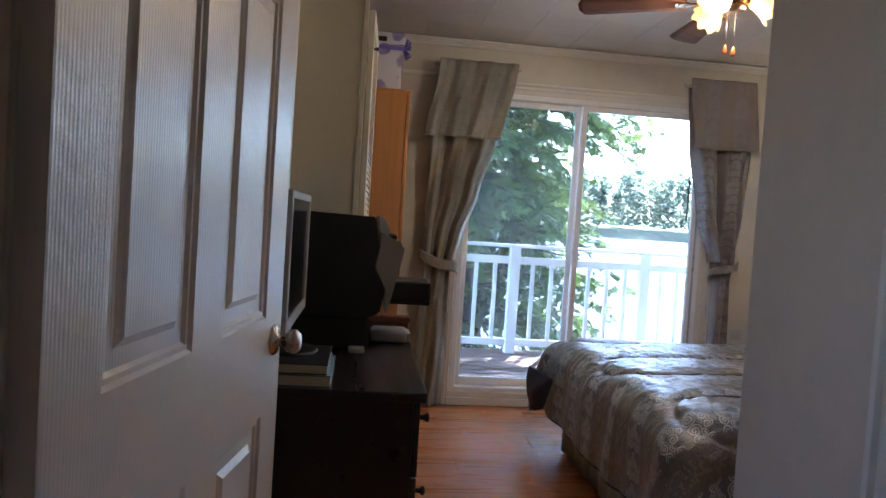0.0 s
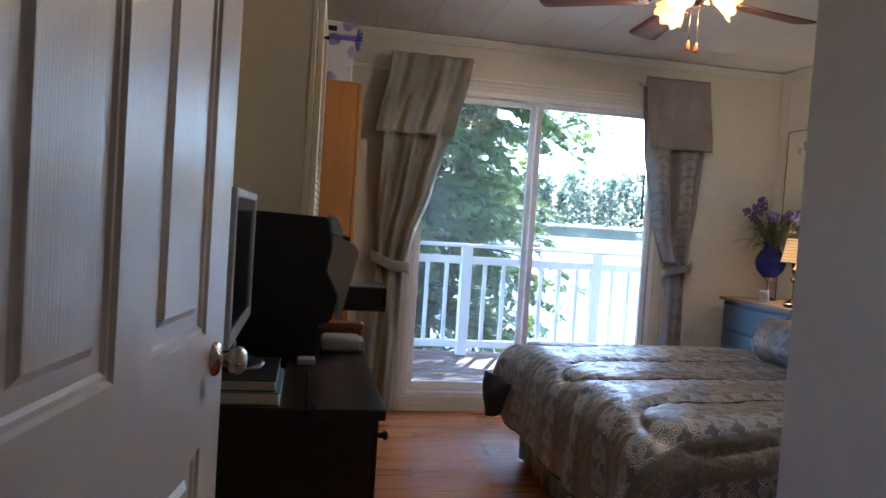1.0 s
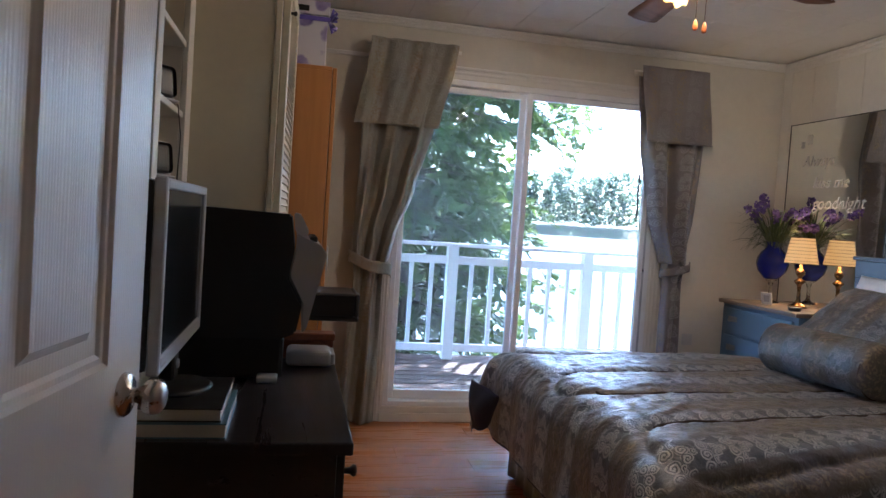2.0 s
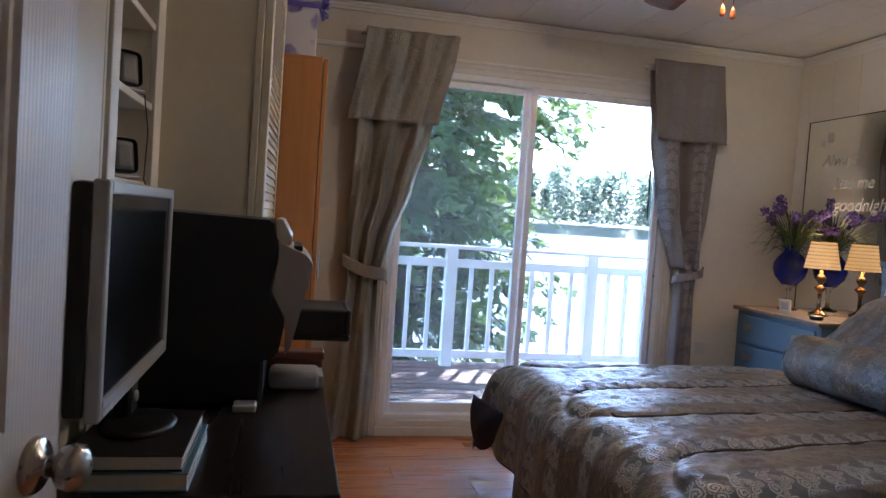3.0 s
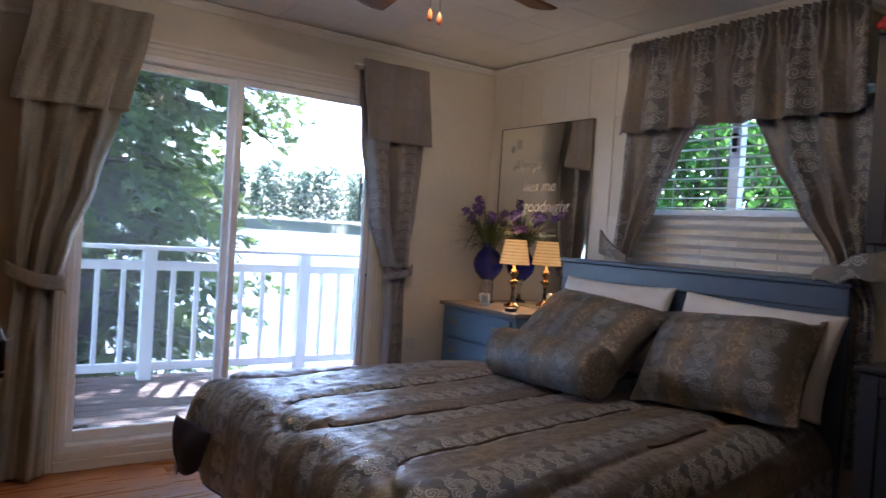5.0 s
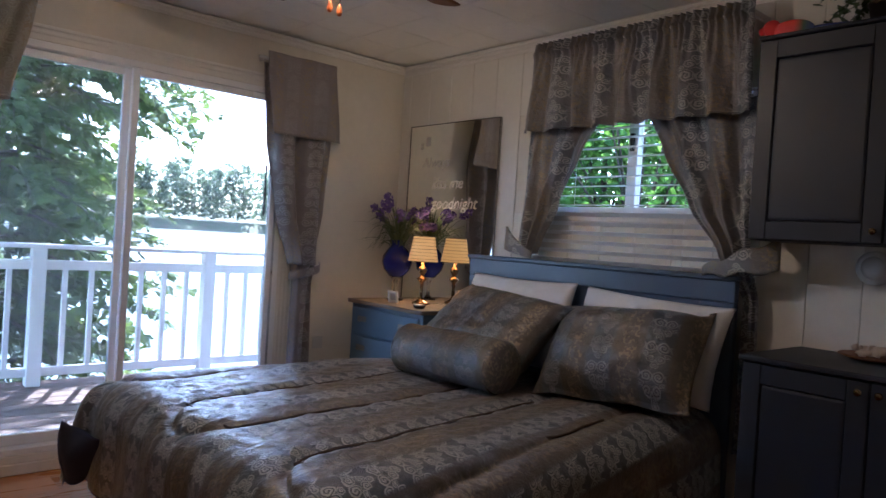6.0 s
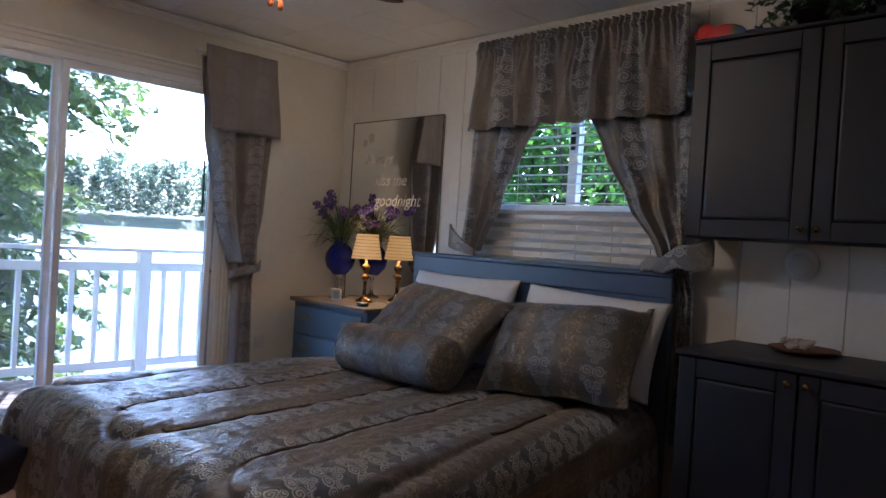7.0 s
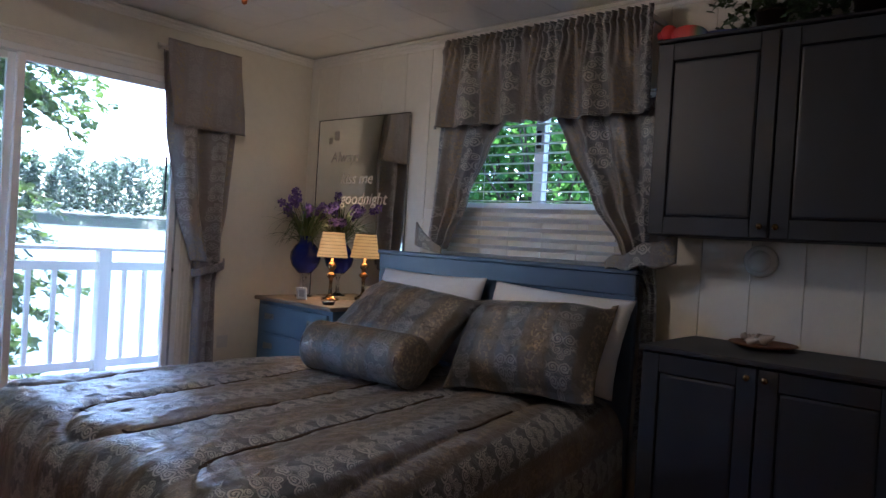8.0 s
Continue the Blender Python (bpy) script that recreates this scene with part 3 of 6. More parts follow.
def comforter(lining=0.0):
    rr = 0.13
    a0, a1, b0, b1 = BX0 - 0.33, BX1 - 0.02, BY0 - 0.36, BY1 + 0.49
    ix0, iy0, iy1 = BX0 + rr, BY0 + rr, BY1 - rr

    def at(u, v):
        a, b = a0 + (a1 - a0) * u, b0 + (b1 - b0) * v
        ease = min(1.0, max(0.0, (3.5 - a) / 0.6))
        far = iy1 + 0.16 * ease * ease * (3 - 2 * ease)
        qx, qy = max(a, ix0), min(max(b, iy0), far)
        dx, dy = a - qx, b - qy
        d = math.hypot(dx, dy)
        top = BZ - lining + 0.005 * math.sin(3.1 * a + 1) * math.sin(2.7 * b)
        s = stitch(a, b)
        puff = 0.017 * (1 - math.exp(-(s / 0.04) ** 1.3)) - 0.009 * math.exp(-(s / 0.012) ** 2)
        n1 = noise.noise(Vector((a * 5, b * 5, 0.3)))
        n2 = noise.noise(Vector((a * 15 + 4 * b, b * 26, 3.3))) + 0.5 * noise.noise(Vector((a * 38, b * 31, 1.3)))
        if d < 1e-6:
            return Vector((qx, qy, top + puff + 0.006 * n1 + 0.0075 * n2))
        nx, ny = dx / d, dy / d
        d = min(d, 0.52)
        arc = rr * math.pi / 2
        if d < arc:
            h, g = rr * math.sin(d / rr), rr * (1 - math.cos(d / rr))
        else:
            h, g = rr, rr + (d - arc)
        k = min(1.0, d / 0.4)
        per = (qy if abs(nx) > abs(ny) else qx) * 1.0 + 0.4 * math.atan2(ny, -nx)
        fold = 0.012 * math.sin(per * 13 + 1.3 * math.sin(per * 7)) + 0.003 * math.sin(per * 31 + 2)
        h += k * (0.065 - 0.6 * lining + 0.16 * abs(nx * ny) + fold) + 0.014 * n1 * k + (puff + 0.005 * n2) * (1 - k)
        g -= puff * (1 - k)
        return Vector((qx + nx * h, qy + ny * h, max(0.03, top - g + 0.004 * n2)))
    return woven(surface(at, 230, 230), 230, 230, a0, a1, b0, b1) if not lining else surface(at, 90, 90)


M["lining"] = painted("navy_lining_cotton", (0.025, 0.032, 0.085), 0.7, 0.1, 0.3)
M["thread"] = painted("brown_piping", (0.07, 0.045, 0.03), 0.6, 0.1, 0.3)
cf = thing("comforter", "silver and bronze jacquard comforter quilted in long channels", "comforter")
part("quilted_top", comforter(), M["bed"], cf)
part("lining", comforter(0.016), M["lining"], cf, "dark navy cotton lining")


def turned_corner(lift):
    """The hem's corner at the foot, turned outwards so that the lining shows."""
    def at(u, v):
        top = Vector((1.765, 3.82, 0.44)).lerp(Vector((1.825, 3.52, 0.43)), u)
        low = Vector((1.745, 3.79, 0.30)).lerp(Vector((1.815, 3.57, 0.33)), u)
        p = top.lerp(low, v)
        bow = math.sin(math.pi * u)
        p.z -= 0.10 * v * bow ** 0.7
        p.x -= 0.035 * bow * math.sin(math.pi * min(1.0, v * 1.1)) - lift + 0.006 * math.sin(9 * u + 4 * v)
        return p
    return surface(at, 24, 14, 0.004)


part("turned_corner", turned_corner(0.0), M["lining"], cf, "dark navy lining of the turned hem corner")
for yc_, w, xe in ((2.25, 0.18, 1.93), (3.00, 0.20, 1.915), (3.76, 0.13, 1.97)):
    pts = [(3.3 - (3.3 - xe - w) * k / 14, yc_ + w) for k in range(14)]
    pts += [(xe + w - w * math.sin(math.pi * k / 12), yc_ + w * math.cos(math.pi * k / 12)) for k in range(13)]
    pts += [(3.3 - (3.3 - xe - w) * (13 - k) / 14, yc_ - w) for k in range(14)]
    line = []
    for x, y in pts:
        y += 0.16 * (x - 2.0)
        if BX0 + 0.11 < x and BY0 + 0.11 < y < BY1 + 0.02:
            line.append((x, y, BZ + 0.005 * math.sin(3.1 * x + 1) * math.sin(2.7 * y) + 0.006 * noise.noise(Vector((x * 5, y * 5, 0.3))) + 0.001 + 0.0075 * (noise.noise(Vector((x * 15 + 4 * y, y * 26, 3.3))) + 0.5 * noise.noise(Vector((x * 38, y * 31, 1.3))))))
    part("seam", tube(line, 0.005, 6), M["thread"], cf, "sunken brown quilting seam")


def skirt():
    def at(u, v):
        L = [(BX1 - 0.05, BY0 + 0.05), (BX0 + 0.05, BY0 + 0.05), (BX0 + 0.05, BY1 - 0.05), (BX1 - 0.05, BY1 - 0.05)]
        seg = [BX1 - BX0 - 0.1, BY1 - BY0 - 0.1, BX1 - BX0 - 0.1]
        s = u * sum(seg)
        i = 0
        while i < 2 and s > seg[i]:
            s -= seg[i]
            i += 1
        (xa, ya), (xb, yb) = L[i], L[i + 1]
        t = s / seg[i]
        nx, ny = ((0, -1), (-1, 0), (0, 1))[i]
        w = 0.008 * math.sin(u * 260) * (0.3 + v)
        return Vector((xa + (xb - xa) * t + nx * w, ya + (yb - ya) * t + ny * w, 0.34 - 0.325 * v))
    return surface(at, 420, 6, 0.003)


thing("bed_skirt", "gathered jacquard bed skirt under the comforter", "bed skirt", skirt(), M["curtain"])


def pillow(w, h, t, flange=0.0, seed=0.0):
    """Stuffed pillow: w along x, h along y, bulging in z, with a flat flange round it where one is given."""
    fx, fy = 1 - 2 * flange / w, 1 - 2 * flange / h

    def side(sgn):
        def at(u, v):
            x, y = 2 * u - 1, 2 * v - 1
            xi, yi = min(1.0, abs(x) / fx), min(1.0, abs(y) / fy)
            e = (1 - xi ** 2.8) ** 0.5 * (1 - yi ** 2.8) ** 0.5
            pin = 1 - 0.06 * (1 - x * x) * (abs(y) ** 3)
            pin2 = 1 - 0.06 * (1 - y * y) * (abs(x) ** 3)
            n = noise.noise(Vector((x * 2.2 + seed, y * 2.2, sgn))) * 0.16 + noise.noise(Vector((x * 6 + seed, y * 6, sgn))) * 0.06
            crease = 0.006 * noise.noise(Vector((x * 14 + seed, y * 5, sgn))) * e
            rim = 0.002 if max(abs(x), abs(y)) < 0.999 else 0.0
            wave = 0.0
            if flange:
                wave = 0.012 * (1 - e) * math.sin(7 * x + 3 * y + seed) * max(xi, yi) ** 8
            return Vector((x * w / 2 * pin2, y * h / 2 * pin, sgn * (t / 2 * e * (1 + n) + rim) + crease + wave))
        return at
    bm = join(surface(side(1), 48, 38), surface(side(-1), 48, 38))
    bmesh.ops.remove_doubles(bm, verts=bm.verts, dist=0.0008)
    bmesh.ops.recalc_face_normals(bm, faces=bm.faces)
    return bm


def propped(cx, cy, cz, lean, turn, roll=0):
    """A pose for a pillow whose face looks towards the foot of the bed: lean from upright, turn about z."""
    return Matrix.Translation((cx, cy, cz)) @ Matrix.Rotation(radians(turn), 4, "Z") @ Matrix.Rotation(radians(-90 + lean), 4, "Y") @ Matrix.Rotation(radians(90 + roll), 4, "Z")


thing("pillow", "white cotton pillow against the headboard", "pillow", pillow(0.74, 0.46, 0.17, 0, 1), M["linen"], "white pillows", at=propped(3.76, 3.22, 0.885, 18, 0, 0))
thing("pillow", "white cotton pillow against the headboard", "pillow", pillow(0.76, 0.44, 0.17, 0, 5), M["linen"], "white pillows", at=propped(3.76, 2.42, 0.875, 18, 0, -2))
# ---- cushions on the bed ----
thing("sham_pillow", "jacquard pillow sham leaning on white pillow", "pillow", pillow(0.84, 0.54, 0.26, 0.012, 9), M["sham"], "pillow shams", at=propped(3.46, 3.12, 0.835, 45, -8, -3))
thing("sham_pillow", "jacquard pillow sham propped against headboard pillows", "pillow", pillow(0.72, 0.48, 0.30, 0.022, 13), M["sham"], "pillow shams", at=propped(3.58, 2.41, 0.835, 36, 6, 4))


def bolster(length, r):
    def at(u, v):
        a, k = 2 * math.pi * u, 2 * v - 1
        q = abs(k)
        f = 1.0 if q < 0.86 else math.sqrt(max(0.0, 1 - ((q - 0.86) / 0.14) ** 2.6))
        n = 0.05 * noise.noise(Vector((2 * math.cos(a), 2 * math.sin(a), 3.5 * k))) + 0.02 * noise.noise(Vector((6 * math.cos(a), 6 * math.sin(a), 9 * k)))
        sag = 0.92 if math.cos(a) > 0 else 1.0
        return Vector((r * f * (1 + n) * math.cos(a) * sag, r * f * (1 + n) * math.sin(a) * 1.04, k * length / 2))
    return surface(at, 48, 60)


bol = thing("bolster_cushion", "round jacquard bolster cushion lying on the comforter", "cushion",
            at=Matrix.Translation((3.20, 3.05, 0.738)) @ Matrix.Rotation(radians(-86), 4, "Z") @ Matrix.Rotation(radians(90), 4, "Y"))
part("cover", bolster(0.66, 0.122), M["bolster"], bol)
for z in (-0.29, 0.29):
    part("piping", tube([(0.119 * 0.95 * math.cos(k * math.pi / 18), 0.123 * math.sin(k * math.pi / 18), z) for k in range(37)], 0.0035, 6), M["thread"], bol, "thin brown corded piping")

# ---- curtains ----


def drape(axis, stations, depth, waves, thick=0.004, nu=110, nv=60, phase=0.0, base=0.0, sgn=-1):
    """A gathered cloth: stations are (z, lo, hi) from top to bottom along the wall's axis; base is the distance line."""
    zs = [s[0] for s in stations]

    def at(u, v):
        z = zs[0] + (zs[-1] - zs[0]) * v
        k = 0
        while k < len(zs) - 2 and z < zs[k + 1]:
            k += 1
        t = min(1.0, max(0.0, (zs[k] - z) / (zs[k] - zs[k + 1])))
        t = t * t * (3 - 2 * t) * 0.5 + t * 0.5
        lo = stations[k][1] + (stations[k + 1][1] - stations[k][1]) * t
        hi = stations[k][2] + (stations[k + 1][2] - stations[k][2]) * t
        w = hi - lo
        p = lo + w * u
        wob = 0.35 * math.sin(v * 5 + phase) + 0.25 * noise.noise(Vector((u * 5, v * 3, phase)))
        d = depth * (0.55 + 0.45 * min(1, 0.25 + v * 2)) * math.sin(2 * math.pi * waves * u + phase + wob * 1.6)
        d += 0.3 * depth * math.sin(2 * math.pi * waves * 2.3 * u + phase * 2 + 3 * v)
        q = base + sgn * (0.012 + d)
        return Vector((p, q, z)) if axis == "x" else Vector((q, p, z))
    return surface(at, nu, nv, thick)


YC = YF - 0.085
cur = thing("curtain", "grey-bronze jacquard curtain tied back beside patio door", "curtain", group="patio door curtains")
part("valance", drape("x", [(2.285, 1.19, 1.71), (2.2, 1.185, 1.70), (1.785, 1.12, 1.615)], 0.013, 3.3, phase=0.6, base=YC - 0.045, nv=24), M["curtain"], cur)
part("hem", tube([(1.12 + 0.495 * k / 40, YC - 0.06 - 0.013 * math.sin(2 * math.pi * 3.3 * k / 40 + 0.6), 1.785 + 0.02 * k / 40) for k in range(41)], 0.004, 6), M["curtain"], cur)
part("upper_drape", drape("x", [(2.25, 1.20, 1.68), (1.8, 1.17, 1.60), (1.42, 1.165, 1.505), (1.15, 1.155, 1.41), (0.97, 1.16, 1.37)], 0.032, 2.7, phase=0.2, base=YC), M["curtain"], cur)
part("lower_drape", drape("x", [(0.985, 1.16, 1.37), (0.9, 1.17, 1.345), (0.6, 1.15, 1.345), (0.012, 1.12, 1.345)], 0.03, 1.7, phase=1.1, base=YC), M["curtain"], cur)
part("tieback", surface(lambda u, v: Vector((1.265 + 0.125 * math.cos(math.pi * (1 - u) * 1.0) , YC - 0.01 - 0.055 * math.sin(math.pi * u), 1.045 - 0.09 * u - 0.07 * v + 0.008 * math.sin(9 * u))), 24, 5, 0.005), M["curtain"], cur)
part("curtain_rod", tube([(1.17, YC + 0.02, 2.262), (1.74, YC + 0.02, 2.262)], 0.010), M["trim"], cur)
part("bracket", block(1.70, 1.72, YC + 0.03, YF - 0.001, 2.25, 2.275, 0.002), M["trim"], cur)
cur = thing("curtain", "grey-bronze jacquard curtain gathered in a narrow fall", "curtain", group="patio door curtains")
part("valance", drape("x", [(2.30, 2.885, 3.345), (2.2, 2.89, 3.35), (1.835, 2.94, 3.40)], 0.010, 1.1, phase=2.2, base=YC - 0.05, nv=24), M["valance_fall"], cur)
part("hem", tube([(2.94 + 0.46 * k / 40, YC - 0.064 - 0.010 * math.sin(2 * math.pi * 1.1 * k / 40 + 2.2), 1.836) for k in range(41)], 0.004, 6), M["curtain_fall"], cur)
part("upper_drape", drape("x", [(2.25, 2.90, 3.34), (1.84, 2.95, 3.385), (1.4, 3.035, 3.355), (1.07, 3.14, 3.32)], 0.042, 2.0, phase=-1.57, base=YC), M["curtain_fall"], cur)
part("lower_drape", drape("x", [(1.09, 3.14, 3.315), (0.95, 3.165, 3.295), (0.57, 3.165, 3.30), (0.012, 3.155, 3.31)], 0.026, 1.1, phase=-1.2, base=YC), M["curtain_fall"], cur)
part("tieback", surface(lambda u, v: Vector((3.235 - 0.10 * math.cos(math.pi * u), YC - 0.01 - 0.06 * math.sin(math.pi * u), 1.02 + 0.07 * u - 0.05 * v)), 24, 5, 0.005), M["curtain_fall"], cur)
part("curtain_rod", tube([(2.87, YC + 0.02, 2.275), (3.37, YC + 0.02, 2.275)], 0.010), M["trim"], cur)
part("bracket", block(2.90, 2.92, YC + 0.03, YF - 0.001, 2.26, 2.288, 0.002), M["trim"], cur)

XC = XR - 0.09
cur = thing("window_curtain", "jacquard curtains with gathered valance at side window", "curtain")


def gathered(u, v):
    """Rod-pocket valance: a ruffled heading, tight gathers under the rod, loose uneven folds at the hem."""
    z = 2.348 - 0.465 * v + 0.006 * noise.noise(Vector((u * 40, 0.0, 2.0))) * (1 - v)
    lo, hi = 2.04 - 0.03 * v, 3.225 + 0.055 * v
    n = noise.noise(Vector((u * 7, v * 1.2, 5.0)))
    tight = math.sin(2 * math.pi * 33 * u + 5 * noise.noise(Vector((u * 11, 0.0, 1.0))))
    loose = math.sin(2 * math.pi * 8.5 * u + 3.2 * n + 0.8 * v)
    rod = math.exp(-((z - 2.292) / 0.016) ** 2)
    k = min(1.0, max(0.0, (v - 0.1) / 0.45))
    d = 0.015 * tight * (1 - 0.85 * k) + 0.034 * loose * k + 0.014 * n * k + 0.018 * rod * (0.6 + 0.4 * tight)
    return Vector((XC - 0.09 - d - 0.012 * k, lo + (hi - lo) * u, z))


part("valance", surface(gathered, 420, 44, 0.004), M["curtain_y"], cur)
part("hem", tube([gathered(k / 200, 1.0) - Vector((0.003, 0, 0)) for k in range(201)], 0.0045, 5), M["curtain_y"], cur)
# two panels pulled to the sides
part("drape", drape("y", [(1.95, 2.015, 2.55), (1.75, 2.015, 2.45), (1.5, 2.015, 2.31), (1.3, 2.01, 2.16), (1.225, 2.02, 2.12)], 0.024, 2.8, phase=0.9, base=XC - 0.03), M["curtain_y"], cur)
part("drape", drape("y", [(1.95, 2.78, 3.275), (1.75, 2.90, 3.285), (1.5, 3.03, 3.29), (1.3, 3.14, 3.30), (1.235, 3.17, 3.305)], 0.024, 2.6, phase=0.3, base=XC - 0.03), M["curtain_y"], cur)
part("drape_end", drape("y", [(1.235, 2.02, 2.12), (1.1, 1.99, 2.05), (0.9, 1.985, 2.05), (0.45, 1.97, 2.055)], 0.012, 2, phase=0.9, base=XC + 0.03, nu=40), M["curtain_y"], cur)
part("tieback", surface(lambda u, v: Vector((XC - 0.09 + 0.03 * (2 * u - 1) ** 2, 2.20 - 0.32 * u, 1.215 + 0.085 * u + 0.055 * (1 - 2 * v) * (0.35 + u * 0.9) + 0.01 * math.sin(14 * u))), 26, 8, 0.012), M["curtain_y"], cur)
part("tieback", surface(lambda u, v: Vector((XC - 0.09 + 0.03 * (2 * u - 1) ** 2, 3.19 + 0.20 * u, 1.225 + 0.085 * u + 0.05 * (1 - 2 * v) * (0.35 + u * 0.9))), 26, 8, 0.012), M["curtain_y"], cur)
part("curtain_rod", tube([(XC - 0.075, 2.045, 2.30), (XC - 0.075, 3.22, 2.30)], 0.009), M["trim"], cur)
for y in (2.06, 3.20):
    part("bracket", block(XC - 0.066, XR - 0.010, y - 0.008, y + 0.008, 2.287, 2.313, 0.002), M["trim"], cur)

# blind: separate slats, open, hanging below the sill
blind = thing("window_blind", "white slatted venetian blind with slats open", "blind")
part("head_rail", block(XR - 0.075, XR - 0.035, 2.09, 3.29, 1.955, 1.985, 0.003), M["vinyl"], blind)
slat = mesh_of(moved(block(-0.023, 0.023, 2.10, 3.28, -0.0009, 0.0009, 0), Matrix.Rotation(radians(1), 4, "Y")), "slat", M["vinyl"])
slat_low = mesh_of(moved(block(-0.023, 0.023, 2.10, 3.28, -0.0009, 0.0009, 0), Matrix.Rotation(radians(24), 4, "Y")), "slat", M["vinyl"])
z = 1.935
while z > 1.16:
    s = new("slat", slat if z > 1.47 else slat_low)
    s.parent = blind
    s.location = (XR - 0.056, 0, z)
    z -= 0.048
for y in (2.35, 2.98):
    part("cord", tube([(XR - 0.08, y, 1.96), (XR - 0.08, y, 1.17)], 0.0013, 5), M["vinyl"], blind)

# ---- blue chest beside the bed ----
CZ = 0.865
CX0, CX1, CY0, CY1 = 3.575, 3.975, 3.745, 4.46


def bail(parent, x, y, z):
    h = part("handle", join(tube([(x - 0.002, y - 0.028, z + 0.006), (x - 0.018, y - 0.026, z - 0.006), (x - 0.02, y, z - 0.012), (x - 0.018, y + 0.026, z - 0.006), (x - 0.002, y + 0.028, z + 0.006)], 0.0035, 6),
                            block(x - 0.003, x, y - 0.045, y + 0.045, z - 0.014, z + 0.02, 0.001)), M["pewter"], parent, "tarnished metal bail handle")
    return h


chest = thing("chest_of_drawers", "blue painted wooden chest of drawers in the corner", "chest of drawers")
part("body", block(CX0 + 0.018, CX1, CY0, CY1, 0.06, CZ - 0.025, 0.004), M["bluechest"], chest)
part("top", block(CX0 - 0.012, CX1, CY0 - 0.015, CY1 + 0.015, CZ - 0.025, CZ, 0.007, 2), M["chesttop"], chest, "brown wood-grained top")
part("plinth", block(CX0 + 0.03, CX1, CY0 + 0.02, CY1 - 0.02, 0.0, 0.06, 0.003), M["bluechest"], chest)
for z0, z1 in ((0.655, 0.815), (0.47, 0.64), (0.28, 0.455), (0.08, 0.265)):
    dr = part("drawer", block(CX0, CX0 + 0.0175, CY0 + 0.03, CY1 - 0.03, z0, z1, 0.006, 2), M["bluechest"], chest)
    for y in (CY0 + 0.16, CY1 - 0.14):
        bail(dr, CX0, y, (z0 + z1) / 2 + 0.01)

# mirror with lettering, standing on the chest against the wall
MY0, MY1, MZ1 = 3.605, 4.45, 2.025
mir = thing("wall_mirror", "frameless wall mirror with white lettering above chest", "mirror")
part("mirror_glass", block(XR - 0.024, XR - 0.0185, MY0, MY1, CZ + 0.002, MZ1, 0.0015), M["mirror"], mir)
part("backing", block(XR - 0.0182, XR - 0.0095, MY0 + 0.004, MY1 - 0.004, CZ + 0.002, MZ1 - 0.004, 0), M["dark"], mir)
part("edge_strip", join(block(XR - 0.0262, XR - 0.0245, MY0, MY0 + 0.005, CZ + 0.002, MZ1, 0), block(XR - 0.0262, XR - 0.0245, MY1 - 0.005, MY1, CZ + 0.002, MZ1, 0), block(XR - 0.0262, XR - 0.0245, MY0 + 0.005, MY1 - 0.005, MZ1 - 0.005, MZ1, 0)), M["dark"], mir)


def lettering(text, y, z, size, shear, parent, material, name="lettering"):
    cu = bpy.data.curves.new(name, "FONT")
    cu.body, cu.size, cu.shear, cu.extrude = text, size, shear, 0.0006
    tmp = bpy.data.objects.new(name, cu)
    scene.collection.objects.link(tmp)
    me = bpy.data.meshes.new_from_object(tmp.evaluated_get(bpy.context.evaluated_depsgraph_get()))
    bpy.data.objects.remove(tmp)
    me.materials.clear()
    me.materials.append(material)
    # text faces the room: its x runs towards -y of the world
    me.transform(Matrix.Translation((XR - 0.0255, y, z)) @ Matrix(((0, 0, -1, 0), (-1, 0, 0, 0), (0, 1, 0, 0), (0, 0, 0, 1))))
    ob = new(name, me)
    ob.parent = parent
    return ob


M["decal"] = painted("white_vinyl_letters", (0.48, 0.46, 0.42), 0.6, 0.02, 0.02)
lettering("Always", 4.31, 1.745, 0.095, 0.25, mir, M["decal"])
lettering("kiss me", 4.20, 1.605, 0.10, 0.25, mir, M["decal"])
lettering("goodnight", 4.19, 1.475, 0.105, 0.25, mir, M["decal"])
bm = bmesh.new()
for cy, cz, s in ((4.26, 1.915, 1.0), (4.32, 1.885, 0.7)):
    for a in (50, 130, 230, 310):
        d = Vector((0, math.cos(radians(a)), math.sin(radians(a)))) * 0.018 * s
        bmesh.ops.create_uvsphere(bm, u_segments=10, v_segments=6, radius=0.015 * s, matrix=Matrix.Translation((XR - 0.0248, cy + d.y, cz + d.z)) @ Matrix.Diagonal((0.04, 1, 1.2, 1)))
part("decal_motif", bm, M["decal"], mir)

# bedside lamp
LX, LY = 3.84, 4.075
bl = thing("table_lamp", "brass table lamp with perforated cream shade, lit", "table lamp", at=(LX, LY, CZ))
part("base", lathe([(0, 0), (0.052, 0), (0.055, 0.006), (0.05, 0.014), (0.03, 0.022), (0.018, 0.034), (0.012, 0.05), (0.010, 0.10), (0.013, 0.135), (0.026, 0.15), (0.034, 0.158), (0.026, 0.166), (0.014, 0.174), (0.012, 0.185), (0.024, 0.20), (0.028, 0.215), (0.02, 0.232), (0.01, 0.24), (0.008, 0.275), (0, 0.276)], 32), M["brass"], bl)
mm = Mat("lampshade_card", 0.7)
mm.colour((0.72, 0.50, 0.24))
mm.set(Transmission_Weight=0.0, Subsurface_Weight=0.0)
mm.glow((1.0, 0.50, 0.13), 0.045)
M["shade"] = mm.m
mm = Mat("shade_perforation", 0.7)
mm.colour((0.20, 0.11, 0.04))
M["hole"] = mm.m


